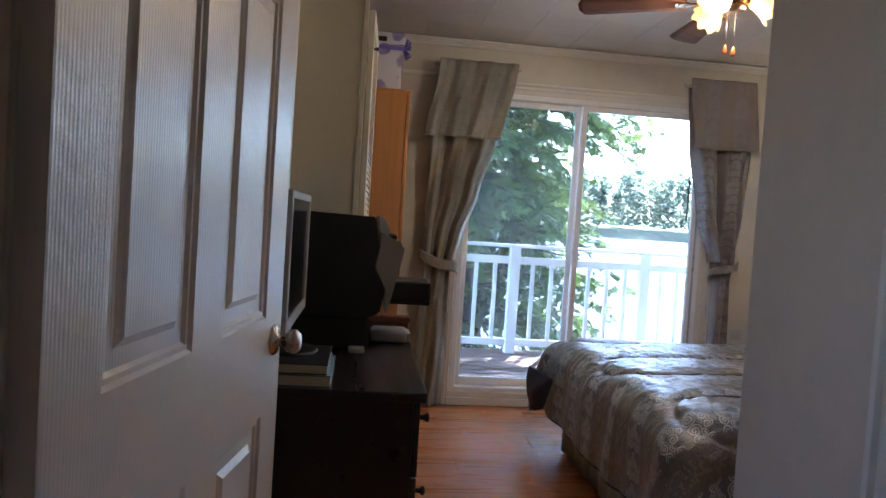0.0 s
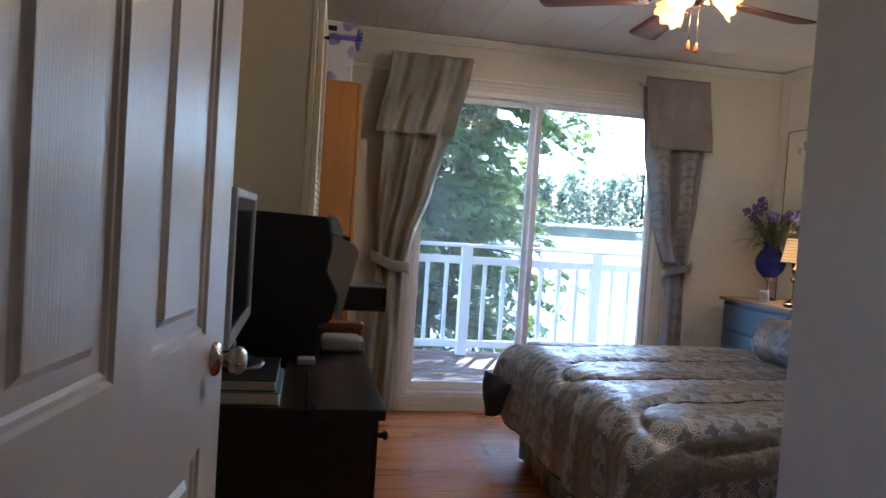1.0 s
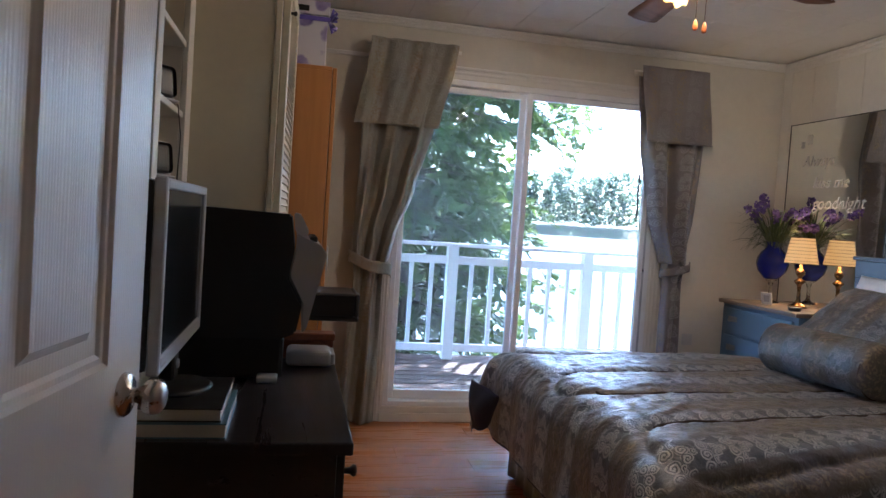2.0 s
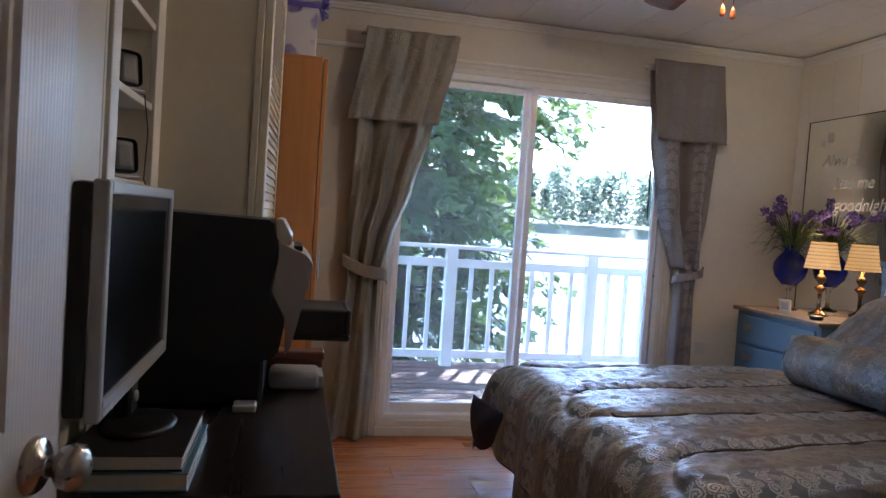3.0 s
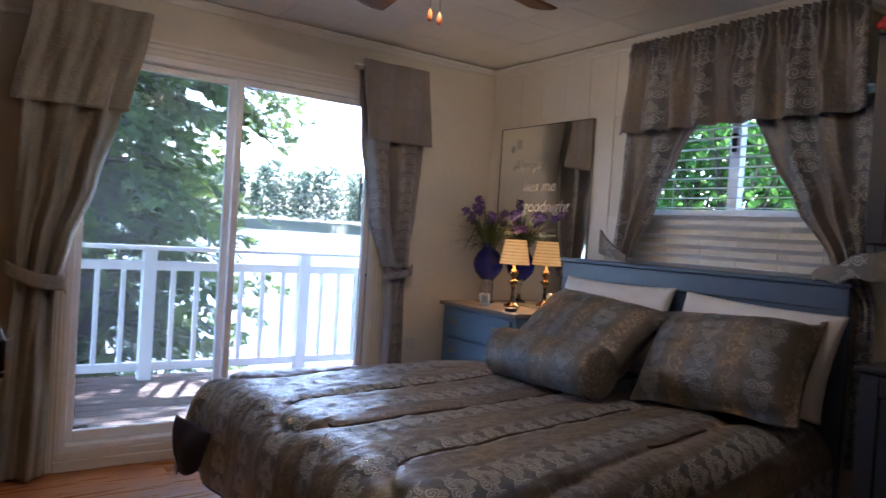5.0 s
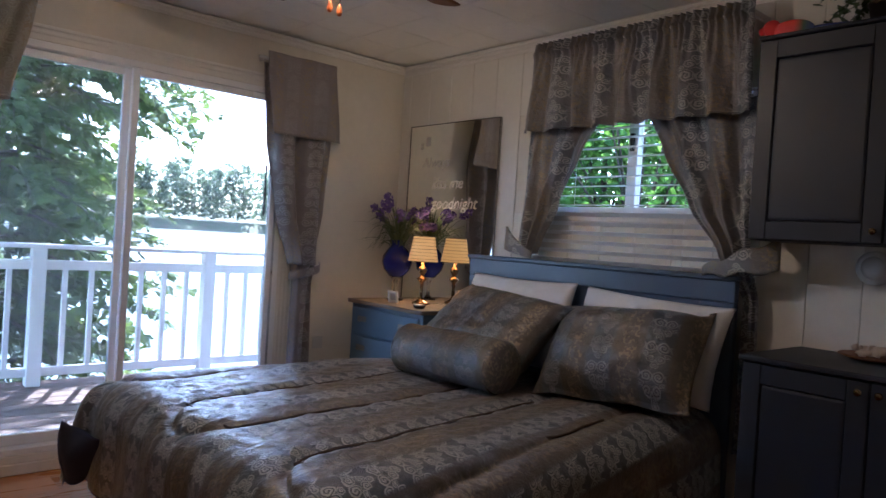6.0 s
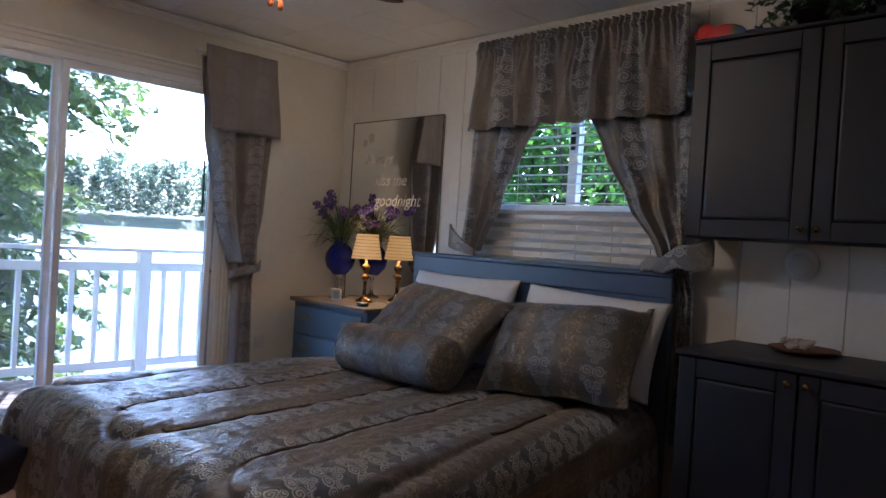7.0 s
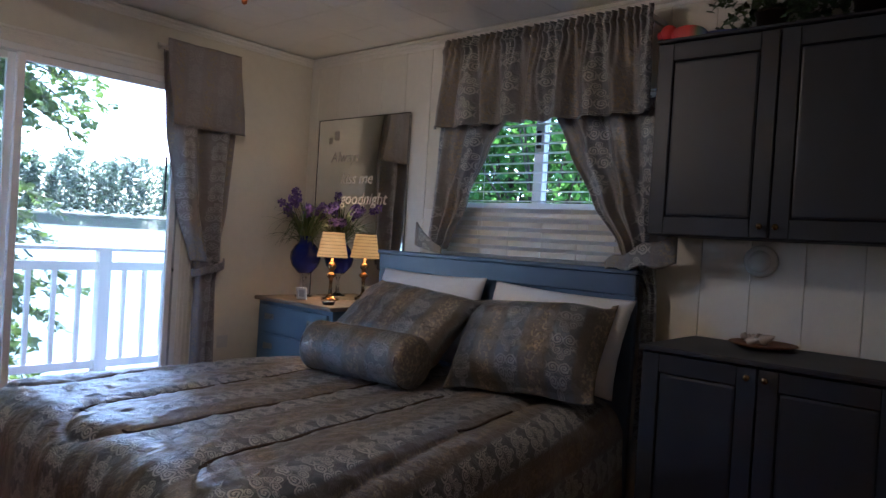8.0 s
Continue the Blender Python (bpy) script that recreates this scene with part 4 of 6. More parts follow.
def shade_mesh(r0, r1, z0, z1):
    return lathe([(r0, z0), (r0 + (r1 - r0) * 0.5, (z0 + z1) / 2), (r1, z1), (r1 - 0.002, z1), (r0 - 0.002, z0), (r0, z0)], 40)


part("shade", shade_mesh(0.095, 0.066, 0.268, 0.425), M["shade"], bl, "perforated cream card shade")
bm = bmesh.new()
for row in range(7):
    zz = 0.285 + row * 0.0205
    rr = 0.0955 - (zz - 0.268) / 0.157 * 0.029
    for k in range(36):
        a = 2 * math.pi * (k + 0.5 * (row % 2)) / 36
        bmesh.ops.create_cube(bm, size=1.0, matrix=Matrix.Rotation(a, 4, "Z") @ Matrix.Translation((rr, 0, zz)) @ Matrix.Diagonal((0.0012, 0.0052 if row % 3 else 0.0068, 0.0056, 1)))
part("perforations", bm, M["hole"], bl)
part("shade_rim", lathe([(0.0955, 0.266), (0.0965, 0.268), (0.0955, 0.271), (0.0945, 0.268), (0.0955, 0.266)], 40), M["brass"], bl)
part("shade_rim", lathe([(0.0665, 0.423), (0.0675, 0.425), (0.0665, 0.428), (0.0655, 0.425), (0.0665, 0.423)], 40), M["brass"], bl)

# vase of artificial flowers on a clear stand
VX, VY = 3.835, 4.335
vase = thing("vase", "cobalt blue glass vase on clear glass stand", "vase", at=(VX, VY, CZ))
part("stand", lathe([(0, 0), (0.055, 0), (0.057, 0.005), (0.03, 0.012), (0.012, 0.03), (0.010, 0.10), (0.016, 0.13), (0.036, 0.148), (0, 0.15)], 24), M["clear"], vase)
part("bowl", lathe([(0, 0.151), (0.045, 0.152), (0.05, 0.16), (0.085, 0.20), (0.098, 0.245), (0.094, 0.285), (0.07, 0.325), (0.045, 0.35), (0.040, 0.37), (0.052, 0.39), (0.048, 0.39), (0.036, 0.37), (0.04, 0.352), (0.066, 0.322), (0.088, 0.285), (0.092, 0.245), (0.08, 0.205), (0.045, 0.17), (0, 0.165)], 32), M["cobalt"], vase)
mm = Mat("silk_leaf", 0.55)
mm.colour(mm.ramp(mm.island(), (0.0, (0.03, 0.06, 0.018)), (0.5, (0.07, 0.11, 0.035)), (1.0, (0.15, 0.16, 0.06))))
M["leaf"] = mm.m
mm = Mat("silk_petal", 0.6)
mm.colour(mm.ramp(mm.island(), (0.0, (0.05, 0.025, 0.15)), (0.6, (0.11, 0.055, 0.27)), (1.0, (0.22, 0.14, 0.42))))
M["petal"] = mm.m
fl = thing("flower_bunch", "purple artificial hyacinths with long grassy leaves", "flowers", at=(VX, VY, CZ + 0.36))
rnd = random.Random(4)


def blade(bm, p0, p1, sag, w):
    n = 7
    prev = None
    side = (Vector(p1) - Vector(p0)).cross(Vector((0, 0, 1))).normalized()
    for k in range(n + 1):
        t = k / n
        p = Vector(p0).lerp(Vector(p1), t) + Vector((0, 0, sag * 4 * t * (1 - t)))
        ww = w * (1 - t) ** 0.7 * (0.6 + 1.2 * t if t < 0.4 else 1.0) + 0.0004
        a, b = bm.verts.new(p - side * ww), bm.verts.new(p + side * ww)
        c = bm.verts.new(p - Vector((0, 0, ww * 0.5)))
        if prev:
            bm.faces.new((prev[0], prev[2], c, a)).smooth = True
            bm.faces.new((prev[2], prev[1], b, c)).smooth = True
        prev = (a, b, c)


def clipped(v):
    """Keep the bunch in front of mirror and wall."""
    return Vector((min(v.x, 0.115), min(v.y, 0.22), v.z))


bm = bmesh.new()
for k in range(120):
    a = rnd.uniform(0, 2 * math.pi)
    L = rnd.uniform(0.14, 0.35)
    up = rnd.uniform(-0.05, 0.24)
    blade(bm, (0.02 * math.cos(a), 0.02 * math.sin(a), rnd.uniform(-0.03, 0.0)), clipped(Vector((L * math.cos(a) * 0.85, L * math.sin(a), up))), rnd.uniform(0.03, 0.12), rnd.uniform(0.0025, 0.008))
part("leaves", bm, M["leaf"], fl)
for k in range(9):
    a = 2 * math.pi * k / 9 + rnd.uniform(-0.3, 0.3)
    L = (0.09, 0.2, 0.26)[k % 3] * rnd.uniform(0.85, 1.1)
    tip = clipped(Vector((L * math.cos(a), L * math.sin(a), rnd.uniform(0.19, 0.33) - L * 0.25)))
    mid = tip * 0.5 + Vector((0, 0, 0.05))
    st = part("stem", tube([(0, 0, -0.02), mid, tip], 0.003, 6), M["leaf"], fl)
    bm = bmesh.new()
    ax = (tip - mid).normalized()
    for j in range(70):
        t = rnd.uniform(-0.045, 0.045)
        o = Vector((rnd.uniform(-1, 1), rnd.uniform(-1, 1), rnd.uniform(-1, 1))).normalized()
        p = tip + ax * t + o * 0.026 * math.sqrt(max(0.05, 1 - (t / 0.05) ** 2))
        bmesh.ops.create_icosphere(bm, subdivisions=1, radius=rnd.uniform(0.006, 0.010), matrix=Matrix.Translation(p) @ Matrix.Rotation(rnd.uniform(0, 3), 4, o) @ Matrix.Diagonal((1, 0.45, 1.25, 1)))
    part("bloom", bm, M["petal"], fl, "purple hyacinth bloom")

# small framed card
fr = thing("photo_frame", "small white square photo frame on chest", "photo frame", at=pose(3.70, 4.17, CZ, 0, -10, 10))
part("frame", join(block(-0.006, 0.006, -0.04, -0.024, 0, 0.075, 0.002), block(-0.006, 0.006, 0.024, 0.04, 0, 0.075, 0.002), block(-0.006, 0.006, -0.024, 0.024, 0, 0.015, 0.002), block(-0.006, 0.006, -0.024, 0.024, 0.06, 0.075, 0.002)), M["white"], fr)
part("picture", block(0.0, 0.003, -0.024, 0.024, 0.015, 0.06, 0), M["grey"], fr)
part("strut", block(0.006, 0.03, -0.01, 0.01, 0, 0.006, 0.001), M["white"], fr)
thing("small_dish", "small dark round dish on chest", "dish", lathe([(0, 0), (0.03, 0), (0.04, 0.02), (0.037, 0.02), (0.027, 0.005), (0, 0.005)], 20), M["black"], at=(3.66, 3.87, CZ))

# ---- dark blue cabinets ----


def cab_door(parent, x, y0, y1, z0, z1, knob_y, knob_z):
    """Raised-panel door; its face looks to -x."""
    d = join(block(x, x + 0.02, y0, y0 + 0.065, z0, z1, 0.003), block(x, x + 0.02, y1 - 0.065, y1, z0, z1, 0.003),
             block(x, x + 0.02, y0 + 0.065, y1 - 0.065, z0, z0 + 0.07, 0.003), block(x, x + 0.02, y0 + 0.065, y1 - 0.065, z1 - 0.07, z1, 0.003))
    d = part("door", d, M["navy"], parent)
    part("door_panel", block(x + 0.004, x + 0.018, y0 + 0.067, y1 - 0.067, z0 + 0.072, z1 - 0.072, 0.011, 2), M["navy"], d)
    part("knob", lathe([(0.0, 0.026), (0.009, 0.025), (0.012, 0.020), (0.010, 0.015), (0.005, 0.011), (0.006, 0.0)], 18, Matrix.Translation((x, knob_y, knob_z)) @ Matrix.Rotation(radians(-90), 4, "Y")), M["brass"], d, "small brass knob")


UX, UY0, UY1, UZ0, UZ1 = 3.685, 0.985, 1.945, 1.355, 2.125
uc = thing("wall_cabinet", "dark blue raised-panel cabinet hung on wall", "cabinet")
part("body", block(UX + 0.021, XR - 0.010, UY0, UY1, UZ0, UZ1, 0.003), M["navy"], uc)
part("top_trim", block(UX - 0.005, XR - 0.010, UY0 - 0.005, UY1 + 0.005, UZ1, UZ1 + 0.014, 0.004), M["navy"], uc)
cab_door(uc, UX, 1.478, UY1 - 0.004, UZ0 + 0.004, UZ1 - 0.006, 1.503, UZ0 + 0.045)
cab_door(uc, UX, UY0 + 0.004, 1.472, UZ0 + 0.004, UZ1 - 0.006, 1.447, UZ0 + 0.045)
KX, KY0, KY1, KZ = 3.475, 0.985, 1.83, 0.94
lc = thing("base_cabinet", "dark blue raised-panel cabinet standing on floor", "cabinet")
part("body", block(KX + 0.021, XR - 0.010, KY0, KY1, 0.06, KZ - 0.02, 0.003), M["navy"], lc)
part("top", block(KX - 0.012, XR - 0.010, KY0 - 0.01, KY1 + 0.01, KZ - 0.02, KZ, 0.005), M["navy"], lc)
part("plinth", block(KX + 0.06, XR - 0.010, KY0 + 0.01, KY1 - 0.01, 0.0, 0.06, 0.002), M["navy"], lc)
cab_door(lc, KX, 1.418, KY1 - 0.004, 0.08, KZ - 0.025, 1.445, KZ - 0.06)
cab_door(lc, KX, KY0 + 0.004, 1.412, 0.08, KZ - 0.025, 1.385, KZ - 0.06)

nl = thing("push_light", "round white push light on panelled wall", "light", at=Matrix.Translation((XR - 0.0095, 1.585, 1.275)) @ Matrix.Rotation(radians(-90), 4, "Y"))
part("housing", lathe([(0, 0), (0.065, 0), (0.065, 0.012), (0.055, 0.022), (0.045, 0.024), (0, 0.024)], 32), M["white"], nl)
part("lens", lathe([(0.044, 0.0245), (0.040, 0.034), (0.025, 0.042), (0, 0.045)], 28), M["white"], nl)

dish = thing("shell_dish", "shallow wooden dish filled with seashells", "dish", at=(3.86, 1.52, KZ))
part("plate", lathe([(0, 0), (0.07, 0), (0.125, 0.018), (0.122, 0.022), (0.068, 0.006), (0, 0.006)], 32), M["blade"], dish)
M["shell"] = painted("seashell", (0.55, 0.46, 0.38), 0.5, 0.2, 0.4, 40)
rnd = random.Random(8)
for k in range(13):
    a, r = rnd.uniform(0, 6.28), rnd.uniform(0.0, 0.085)
    s = rnd.uniform(0.016, 0.03)
    prof = [(0, 0), (s * 0.5, s * 0.2), (s * 0.75, s * 0.6), (s * 0.55, s * 0.95), (s * 0.62, s * 1.1), (s * 0.3, s * 1.6), (s * 0.34, s * 1.75), (0, s * 2.3)]
    part("seashell", lathe(prof, 10, Matrix.Translation((r * math.cos(a), r * math.sin(a), 0.022 + rnd.uniform(0, 0.014))) @ Euler((rnd.uniform(1.0, 2.1), 0, rnd.uniform(0, 6.28))).to_matrix().to_4x4()), M["shell"], dish)

# ornament bird and ivy on the wall cabinet
UT = UZ1 + 0.014


def bird():
    """Plain parrot ornament: body, head, wing and tail in one mesh."""
    bm = bmesh.new()
    for c, s, rot in (((0, 0, 0.055), (0.045, 0.10, 0.05), 12), ((0, 0.105, 0.085), (0.036, 0.042, 0.04), 0), ((-0.035, -0.02, 0.06), (0.014, 0.085, 0.038), 10), ((0, -0.17, 0.05), (0.022, 0.12, 0.012), 4), ((0, 0.148, 0.078), (0.014, 0.02, 0.02), -20)):
        bmesh.ops.create_uvsphere(bm, u_segments=18, v_segments=12, radius=1.0, matrix=Matrix.Translation(c) @ Matrix.Rotation(radians(rot), 4, "X") @ Matrix.Diagonal((*s, 1)))
    for f in bm.faces:
        f.smooth = True
    return bm


mm = Mat("bird_paint", 0.5)
sp = mm.n.new("ShaderNodeSeparateXYZ")
mm.l.new(mm.tc.outputs["Object"], sp.inputs[0])
mm.colour(mm.ramp(mm.math("ADD", mm.math("MULTIPLY", sp.outputs[1], 2.4), 0.5), (0.26, (0.03, 0.05, 0.2)), (0.36, (0.05, 0.10, 0.05)), (0.46, (0.55, 0.04, 0.03)), (0.9, (0.62, 0.03, 0.03))))
mm.bump(mm.noise(mm.coord(), 60, 3), 0.4, 0.003)
M["bird"] = mm.m
thing("parrot_ornament", "red and blue painted bird ornament", "ornament", bird(), M["bird"], at=pose(3.84, 1.885, UT + 0.003, 0, 0, 0) @ Matrix.Scale(0.85, 4))
mm = Mat("ivy_leaf", 0.45)
mm.colour(mm.ramp(mm.island(), (0.0, (0.015, 0.035, 0.012)), (0.6, (0.035, 0.07, 0.025)), (1.0, (0.07, 0.11, 0.045))))
M["ivy"] = mm.m


def ivy_leaf(bm, m, s):
    pts = [(0, 0), (0.5, -0.15), (0.9, 0.25), (0.5, 0.4), (0.45, 0.8), (0.0, 1.25), (-0.45, 0.8), (-0.5, 0.4), (-0.9, 0.25), (-0.5, -0.15)]
    c = bm.verts.new(m @ Vector((0, 0.35 * s, 0.12 * s)))
    vs = [bm.verts.new(m @ Vector((x * s, y * s, 0))) for x, y in pts]
    for a, b in zip(vs, vs[1:] + vs[:1]):
        bm.faces.new((c, a, b))


def ivy(seed, spread, n):
    r = random.Random(seed)
    bm, st = bmesh.new(), bmesh.new()
    for k in range(n):
        a = r.uniform(0, 6.28)
        p = Vector((0, 0, 0.09))
        pts = [p.copy()]
        d = Vector((0.6 * math.cos(a), math.sin(a), r.uniform(0.4, 1.3))).normalized()
        for j in range(r.randint(4, 8)):
            d = (d + Vector((r.uniform(-.3, .3), r.uniform(-.3, .3), -0.22))).normalized()
            p = p + d * 0.03 * spread
            p.x = min(max(p.x, -0.13), 0.13)
            p.z = max(p.z, 0.02)
            pts.append(p.copy())
            for q in range(2):
                ivy_leaf(bm, Matrix.Translation(p) @ Euler((r.uniform(-1, 1), r.uniform(-1, 1), r.uniform(0, 6.28))).to_matrix().to_4x4(), r.uniform(0.013, 0.024))
        tube(pts, 0.0016, 4, st)
    return bm, st


for seed, y, spread, n in ((3, 1.56, 1.25, 40), (5, 1.22, 1.4, 46)):
    pl = thing("ivy_plant", "potted trailing ivy on top of wall cabinet", "plant", group="ivy plants", at=(3.84, y, UT))
    part("pot", lathe([(0, 0), (0.045, 0), (0.06, 0.085), (0.064, 0.085), (0.064, 0.095), (0.055, 0.095), (0.05, 0.08), (0, 0.08)], 24), M["dark"], pl)
    lv, st = ivy(seed, spread, n)
    part("leaves", lv, M["ivy"], pl)
    part("stems", st, M["ivy"], pl)
# ---- west side: built-in shelves, cupboards, desk ----
sh = thing("built_in_shelf", "white painted recessed shelves with face frame", "shelf")
part("face_frame", join(block(XL + 0.0005, XL + 0.02, NY0 - 0.07, NY0, 0.78, H - 0.03, 0.002), block(XL + 0.0005, XL + 0.02, NY1, NY1 + 0.10, 0.78, H - 0.03, 0.002),
                        block(XL + 0.0005, XL + 0.02, NY0, NY1, NZ1 - 0.0, NZ1 + 0.09, 0.002)), M["panel"], sh)
for z in (1.315, 1.54, 1.765, 1.99, 2.2):
    part("shelf_board", block(0.222, XL + 0.012, NY0 + 0.001, NY1 - 0.001, z - 0.02, z, 0.002), M["panel"], sh)
for y0, y1 in ((0.66, 1.05), (1.06, 1.62), (1.63, 2.19), (2.195, 2.215)):
    part("side_panel", block(XL + 0.0005, XL + 0.011, y0, y1, 0.0, H - 0.03, 0.002), M["closet"], sh)


def speaker(z, y):
    sp_ = thing("computer_speaker", "small silver computer speaker with dark grille", "speaker", group="shelf speakers", at=pose(0.415, y, z, 0, -8, -42))
    part("case", block(-0.09, 0.02, -0.045, 0.045, 0.0, 0.115, 0.022, 3), M["silver"], sp_)
    part("grille", moved(block(0.0, 0.012, -0.034, 0.034, 0.014, 0.104, 0.018, 3), Matrix.Translation((0.016, 0, 0))), M["black"], sp_)
    part("foot", block(-0.07, 0.035, -0.04, 0.04, 0.0, 0.008, 0.003), M["silver"], sp_)


speaker(1.54, 2.53)
speaker(1.315, 2.53)
thing("speaker_cable", "thin black cable hanging from shelf speaker", "cable", tube([(0.40, 2.56, 1.552), (0.455, 2.59, 1.546), (0.466, 2.60, 1.45), (0.463, 2.59, 1.32), (0.468, 2.66, 1.28), (0.472, 2.72, 1.16), (0.474, 2.73, 0.76)], 0.0018, 6), M["black"])

# tall cupboard with louvred doors
LX1, LY0, LY1, LZ = 0.745, 2.885, 3.485, 2.125
cl = thing("louvred_cupboard", "cream painted tall cupboard with louvred door", "cupboard")
part("side_panel", block(XL + 0.002, LX1 - 0.028, LY0, LY0 + 0.02, 0, LZ, 0.002), M["closet"], cl)
part("side_panel", block(XL + 0.002, LX1 - 0.028, LY1 - 0.02, LY1, 0, LZ, 0.002), M["closet"], cl)
part("top_panel", block(XL + 0.002, LX1 - 0.028, LY0, LY1, LZ, LZ + 0.02, 0.002), M["closet"], cl)
part("back_panel", block(XL + 0.002, XL + 0.01, LY0 + 0.02, LY1 - 0.02, 0, LZ, 0), M["closet"], cl)
part("front_stile", block(LX1 - 0.027, LX1 - 0.006, LY0 - 0.002, LY0 + 0.028, 0, LZ + 0.02, 0.002), M["closet"], cl)
ld = part("louvred_door", join(block(LX1 - 0.005, LX1 + 0.022, LY0 + 0.012, LY0 + 0.062, 0.08, LZ - 0.02, 0.003), block(LX1 - 0.005, LX1 + 0.022, LY1 - 0.05, LY1, 0.08, LZ - 0.02, 0.003),
                               block(LX1 - 0.005, LX1 + 0.022, LY0 + 0.062, LY1 - 0.05, 0.08, 0.17, 0.003), block(LX1 - 0.005, LX1 + 0.022, LY0 + 0.062, LY1 - 0.05, LZ - 0.09, LZ - 0.02, 0.003),
                               block(LX1 - 0.005, LX1 + 0.022, LY0 + 0.062, LY1 - 0.05, 0.98, 1.06, 0.003)), M["closet"], cl)
slat_me = mesh_of(moved(block(-0.004, 0.004, LY0 + 0.062, LY1 - 0.05, -0.021, 0.021, 0), Matrix.Rotation(radians(-20), 4, "Y")), "louvre", M["closet"])
z = 0.20
while z < LZ - 0.10:
    if not 0.96 < z < 1.08:
        s = new("louvre", slat_me)
        s.parent = ld
        s.location = (LX1 + 0.010, 0, z)
    z += 0.0285
# the door stands slightly ajar
ld.matrix_world = Matrix.Translation((LX1, LY0, 0)) @ Matrix.Rotation(radians(-2.2), 4, "Z") @ Matrix.Translation((-LX1, -LY0, 0))
part("knob", lathe([(0, 0.022), (0.008, 0.02), (0.009, 0.012), (0.005, 0.008), (0.006, 0)], 14, Matrix.Translation((LX1 + 0.022, LY0 + 0.037, 1.95)) @ Matrix.Rotation(radians(90), 4, "Y")), M["black"], ld)

# orange beech cupboard and the gift box on it
wc = thing("beech_cupboard", "tall orange beech veneer cupboard", "cupboard")
WX1, WYA, WYB, WZ = 0.945, 3.505, 4.30, 1.895
part("side_panel", block(XL + 0.01, WX1, WYA, WYA + 0.018, 0, WZ - 0.018, 0.0015), M["orange"], wc)
part("side_panel", block(XL + 0.01, WX1, WYB - 0.018, WYB, 0, WZ - 0.018, 0.0015), M["orange"], wc)
part("top_panel", block(XL + 0.01, WX1, WYA, WYB, WZ - 0.018, WZ, 0.0015), M["orange"], wc)
part("back_panel", block(XL + 0.01, XL + 0.016, WYA + 0.018, WYB - 0.018, 0, WZ - 0.018, 0), M["orange"], wc)
for y0, y1, k in ((WYA + 0.001, 3.90, 3.86), (3.904, WYB - 0.001, 3.945)):
    d = part("door", block(WX1 + 0.003, WX1 + 0.021, y0, y1, 0.06, WZ - 0.004, 0.002), M["orange"], wc)
    part("handle", tube([(WX1 + 0.021, k, 0.95), (WX1 + 0.042, k, 0.96), (WX1 + 0.042, k, 1.08), (WX1 + 0.021, k, 1.09)], 0.004, 8), M["chrome"], d)
part("plinth", block(XL + 0.03, WX1 - 0.02, WYA + 0.02, WYB - 0.02, 0, 0.06, 0), M["orange"], wc)

mm = Mat("floral_paper", 0.55)
v = mm.coord()
vo = mm.n.new("ShaderNodeTexVoronoi")
vo.inputs["Scale"].default_value = 11.0
mm.l.new(v, vo.inputs["Vector"])
petal = mm.ramp(mm.math("ADD", vo.outputs["Distance"], mm.math("MULTIPLY", mm.noise(v, 30, 2), 0.25)), (0.42, (1, 1, 1)), (0.52, (0, 0, 0)))
mm.colour(mm.mix(petal, (0.62, 0.60, 0.66), mm.ramp(mm.noise(v, 14, 3), (0.3, (0.16, 0.12, 0.36)), (0.7, (0.42, 0.37, 0.60)))))
M["paper"] = mm.m
mm = Mat("ribbon_satin", 0.3)
mm.colour(mm.ramp(mm.noise(mm.coord(), 20, 2), (0.3, (0.09, 0.07, 0.38)), (0.7, (0.20, 0.16, 0.58))))
M["ribbon"] = mm.m
gb = thing("gift_box", "white and violet floral gift box with ribbon", "box")
part("box_body", block(0.56, 0.915, 3.60, 3.92, WZ + 0.001, WZ + 0.24, 0.004), M["paper"], gb)
part("lid", block(0.552, 0.923, 3.592, 3.928, WZ + 0.2405, WZ + 0.305, 0.004), M["paper"], gb)
part("hand_hole", block(0.76, 0.83, 3.589, 3.5915, WZ + 0.255, WZ + 0.28, 0.001), M["black"], gb)
part("ribbon_band", block(0.549, 0.926, 3.5885, 3.5915, WZ + 0.215, WZ + 0.235, 0.001), M["ribbon"], gb)
bm = bmesh.new()
for k in range(5):
    a = radians(72 * k + 20)
    c = Vector((0.925, 3.63, WZ + 0.225))
    tube([c, c + Vector((0.03, -0.03 * math.cos(a) - 0.01, 0.04 * math.sin(a))), c + Vector((0.015, -0.05 * math.cos(a) - 0.015, 0.055 * math.sin(a))), c], 0.007, 6, bm)
part("bow", bm, M["ribbon"], gb, "violet satin bow")

# desk with drawers
TX0, TX1, TY0, TY1, TZ = 0.455, 0.985, 1.86, 2.86, 0.735
dk = thing("desk", "black-brown wooden desk with drawers", "desk")
part("top", block(TX0, TX1, TY0, TY1, TZ - 0.03, TZ, 0.005, 2), M["dark"], dk)
part("side_panel", block(TX0 + 0.01, TX1 - 0.035, TY0 + 0.02, TY0 + 0.04, 0, TZ - 0.03, 0.002), M["dark"], dk)
part("side_panel", block(TX0 + 0.01, TX1 - 0.035, TY1 - 0.04, TY1 - 0.02, 0, TZ - 0.03, 0.002), M["dark"], dk)
part("back_panel", block(TX0 + 0.01, TX0 + 0.02, TY0 + 0.04, TY1 - 0.04, 0.05, TZ - 0.03, 0), M["dark"], dk)
part("divider", block(TX0 + 0.02, TX1 - 0.035, 2.35, 2.37, 0.03, TZ - 0.03, 0), M["dark"], dk)
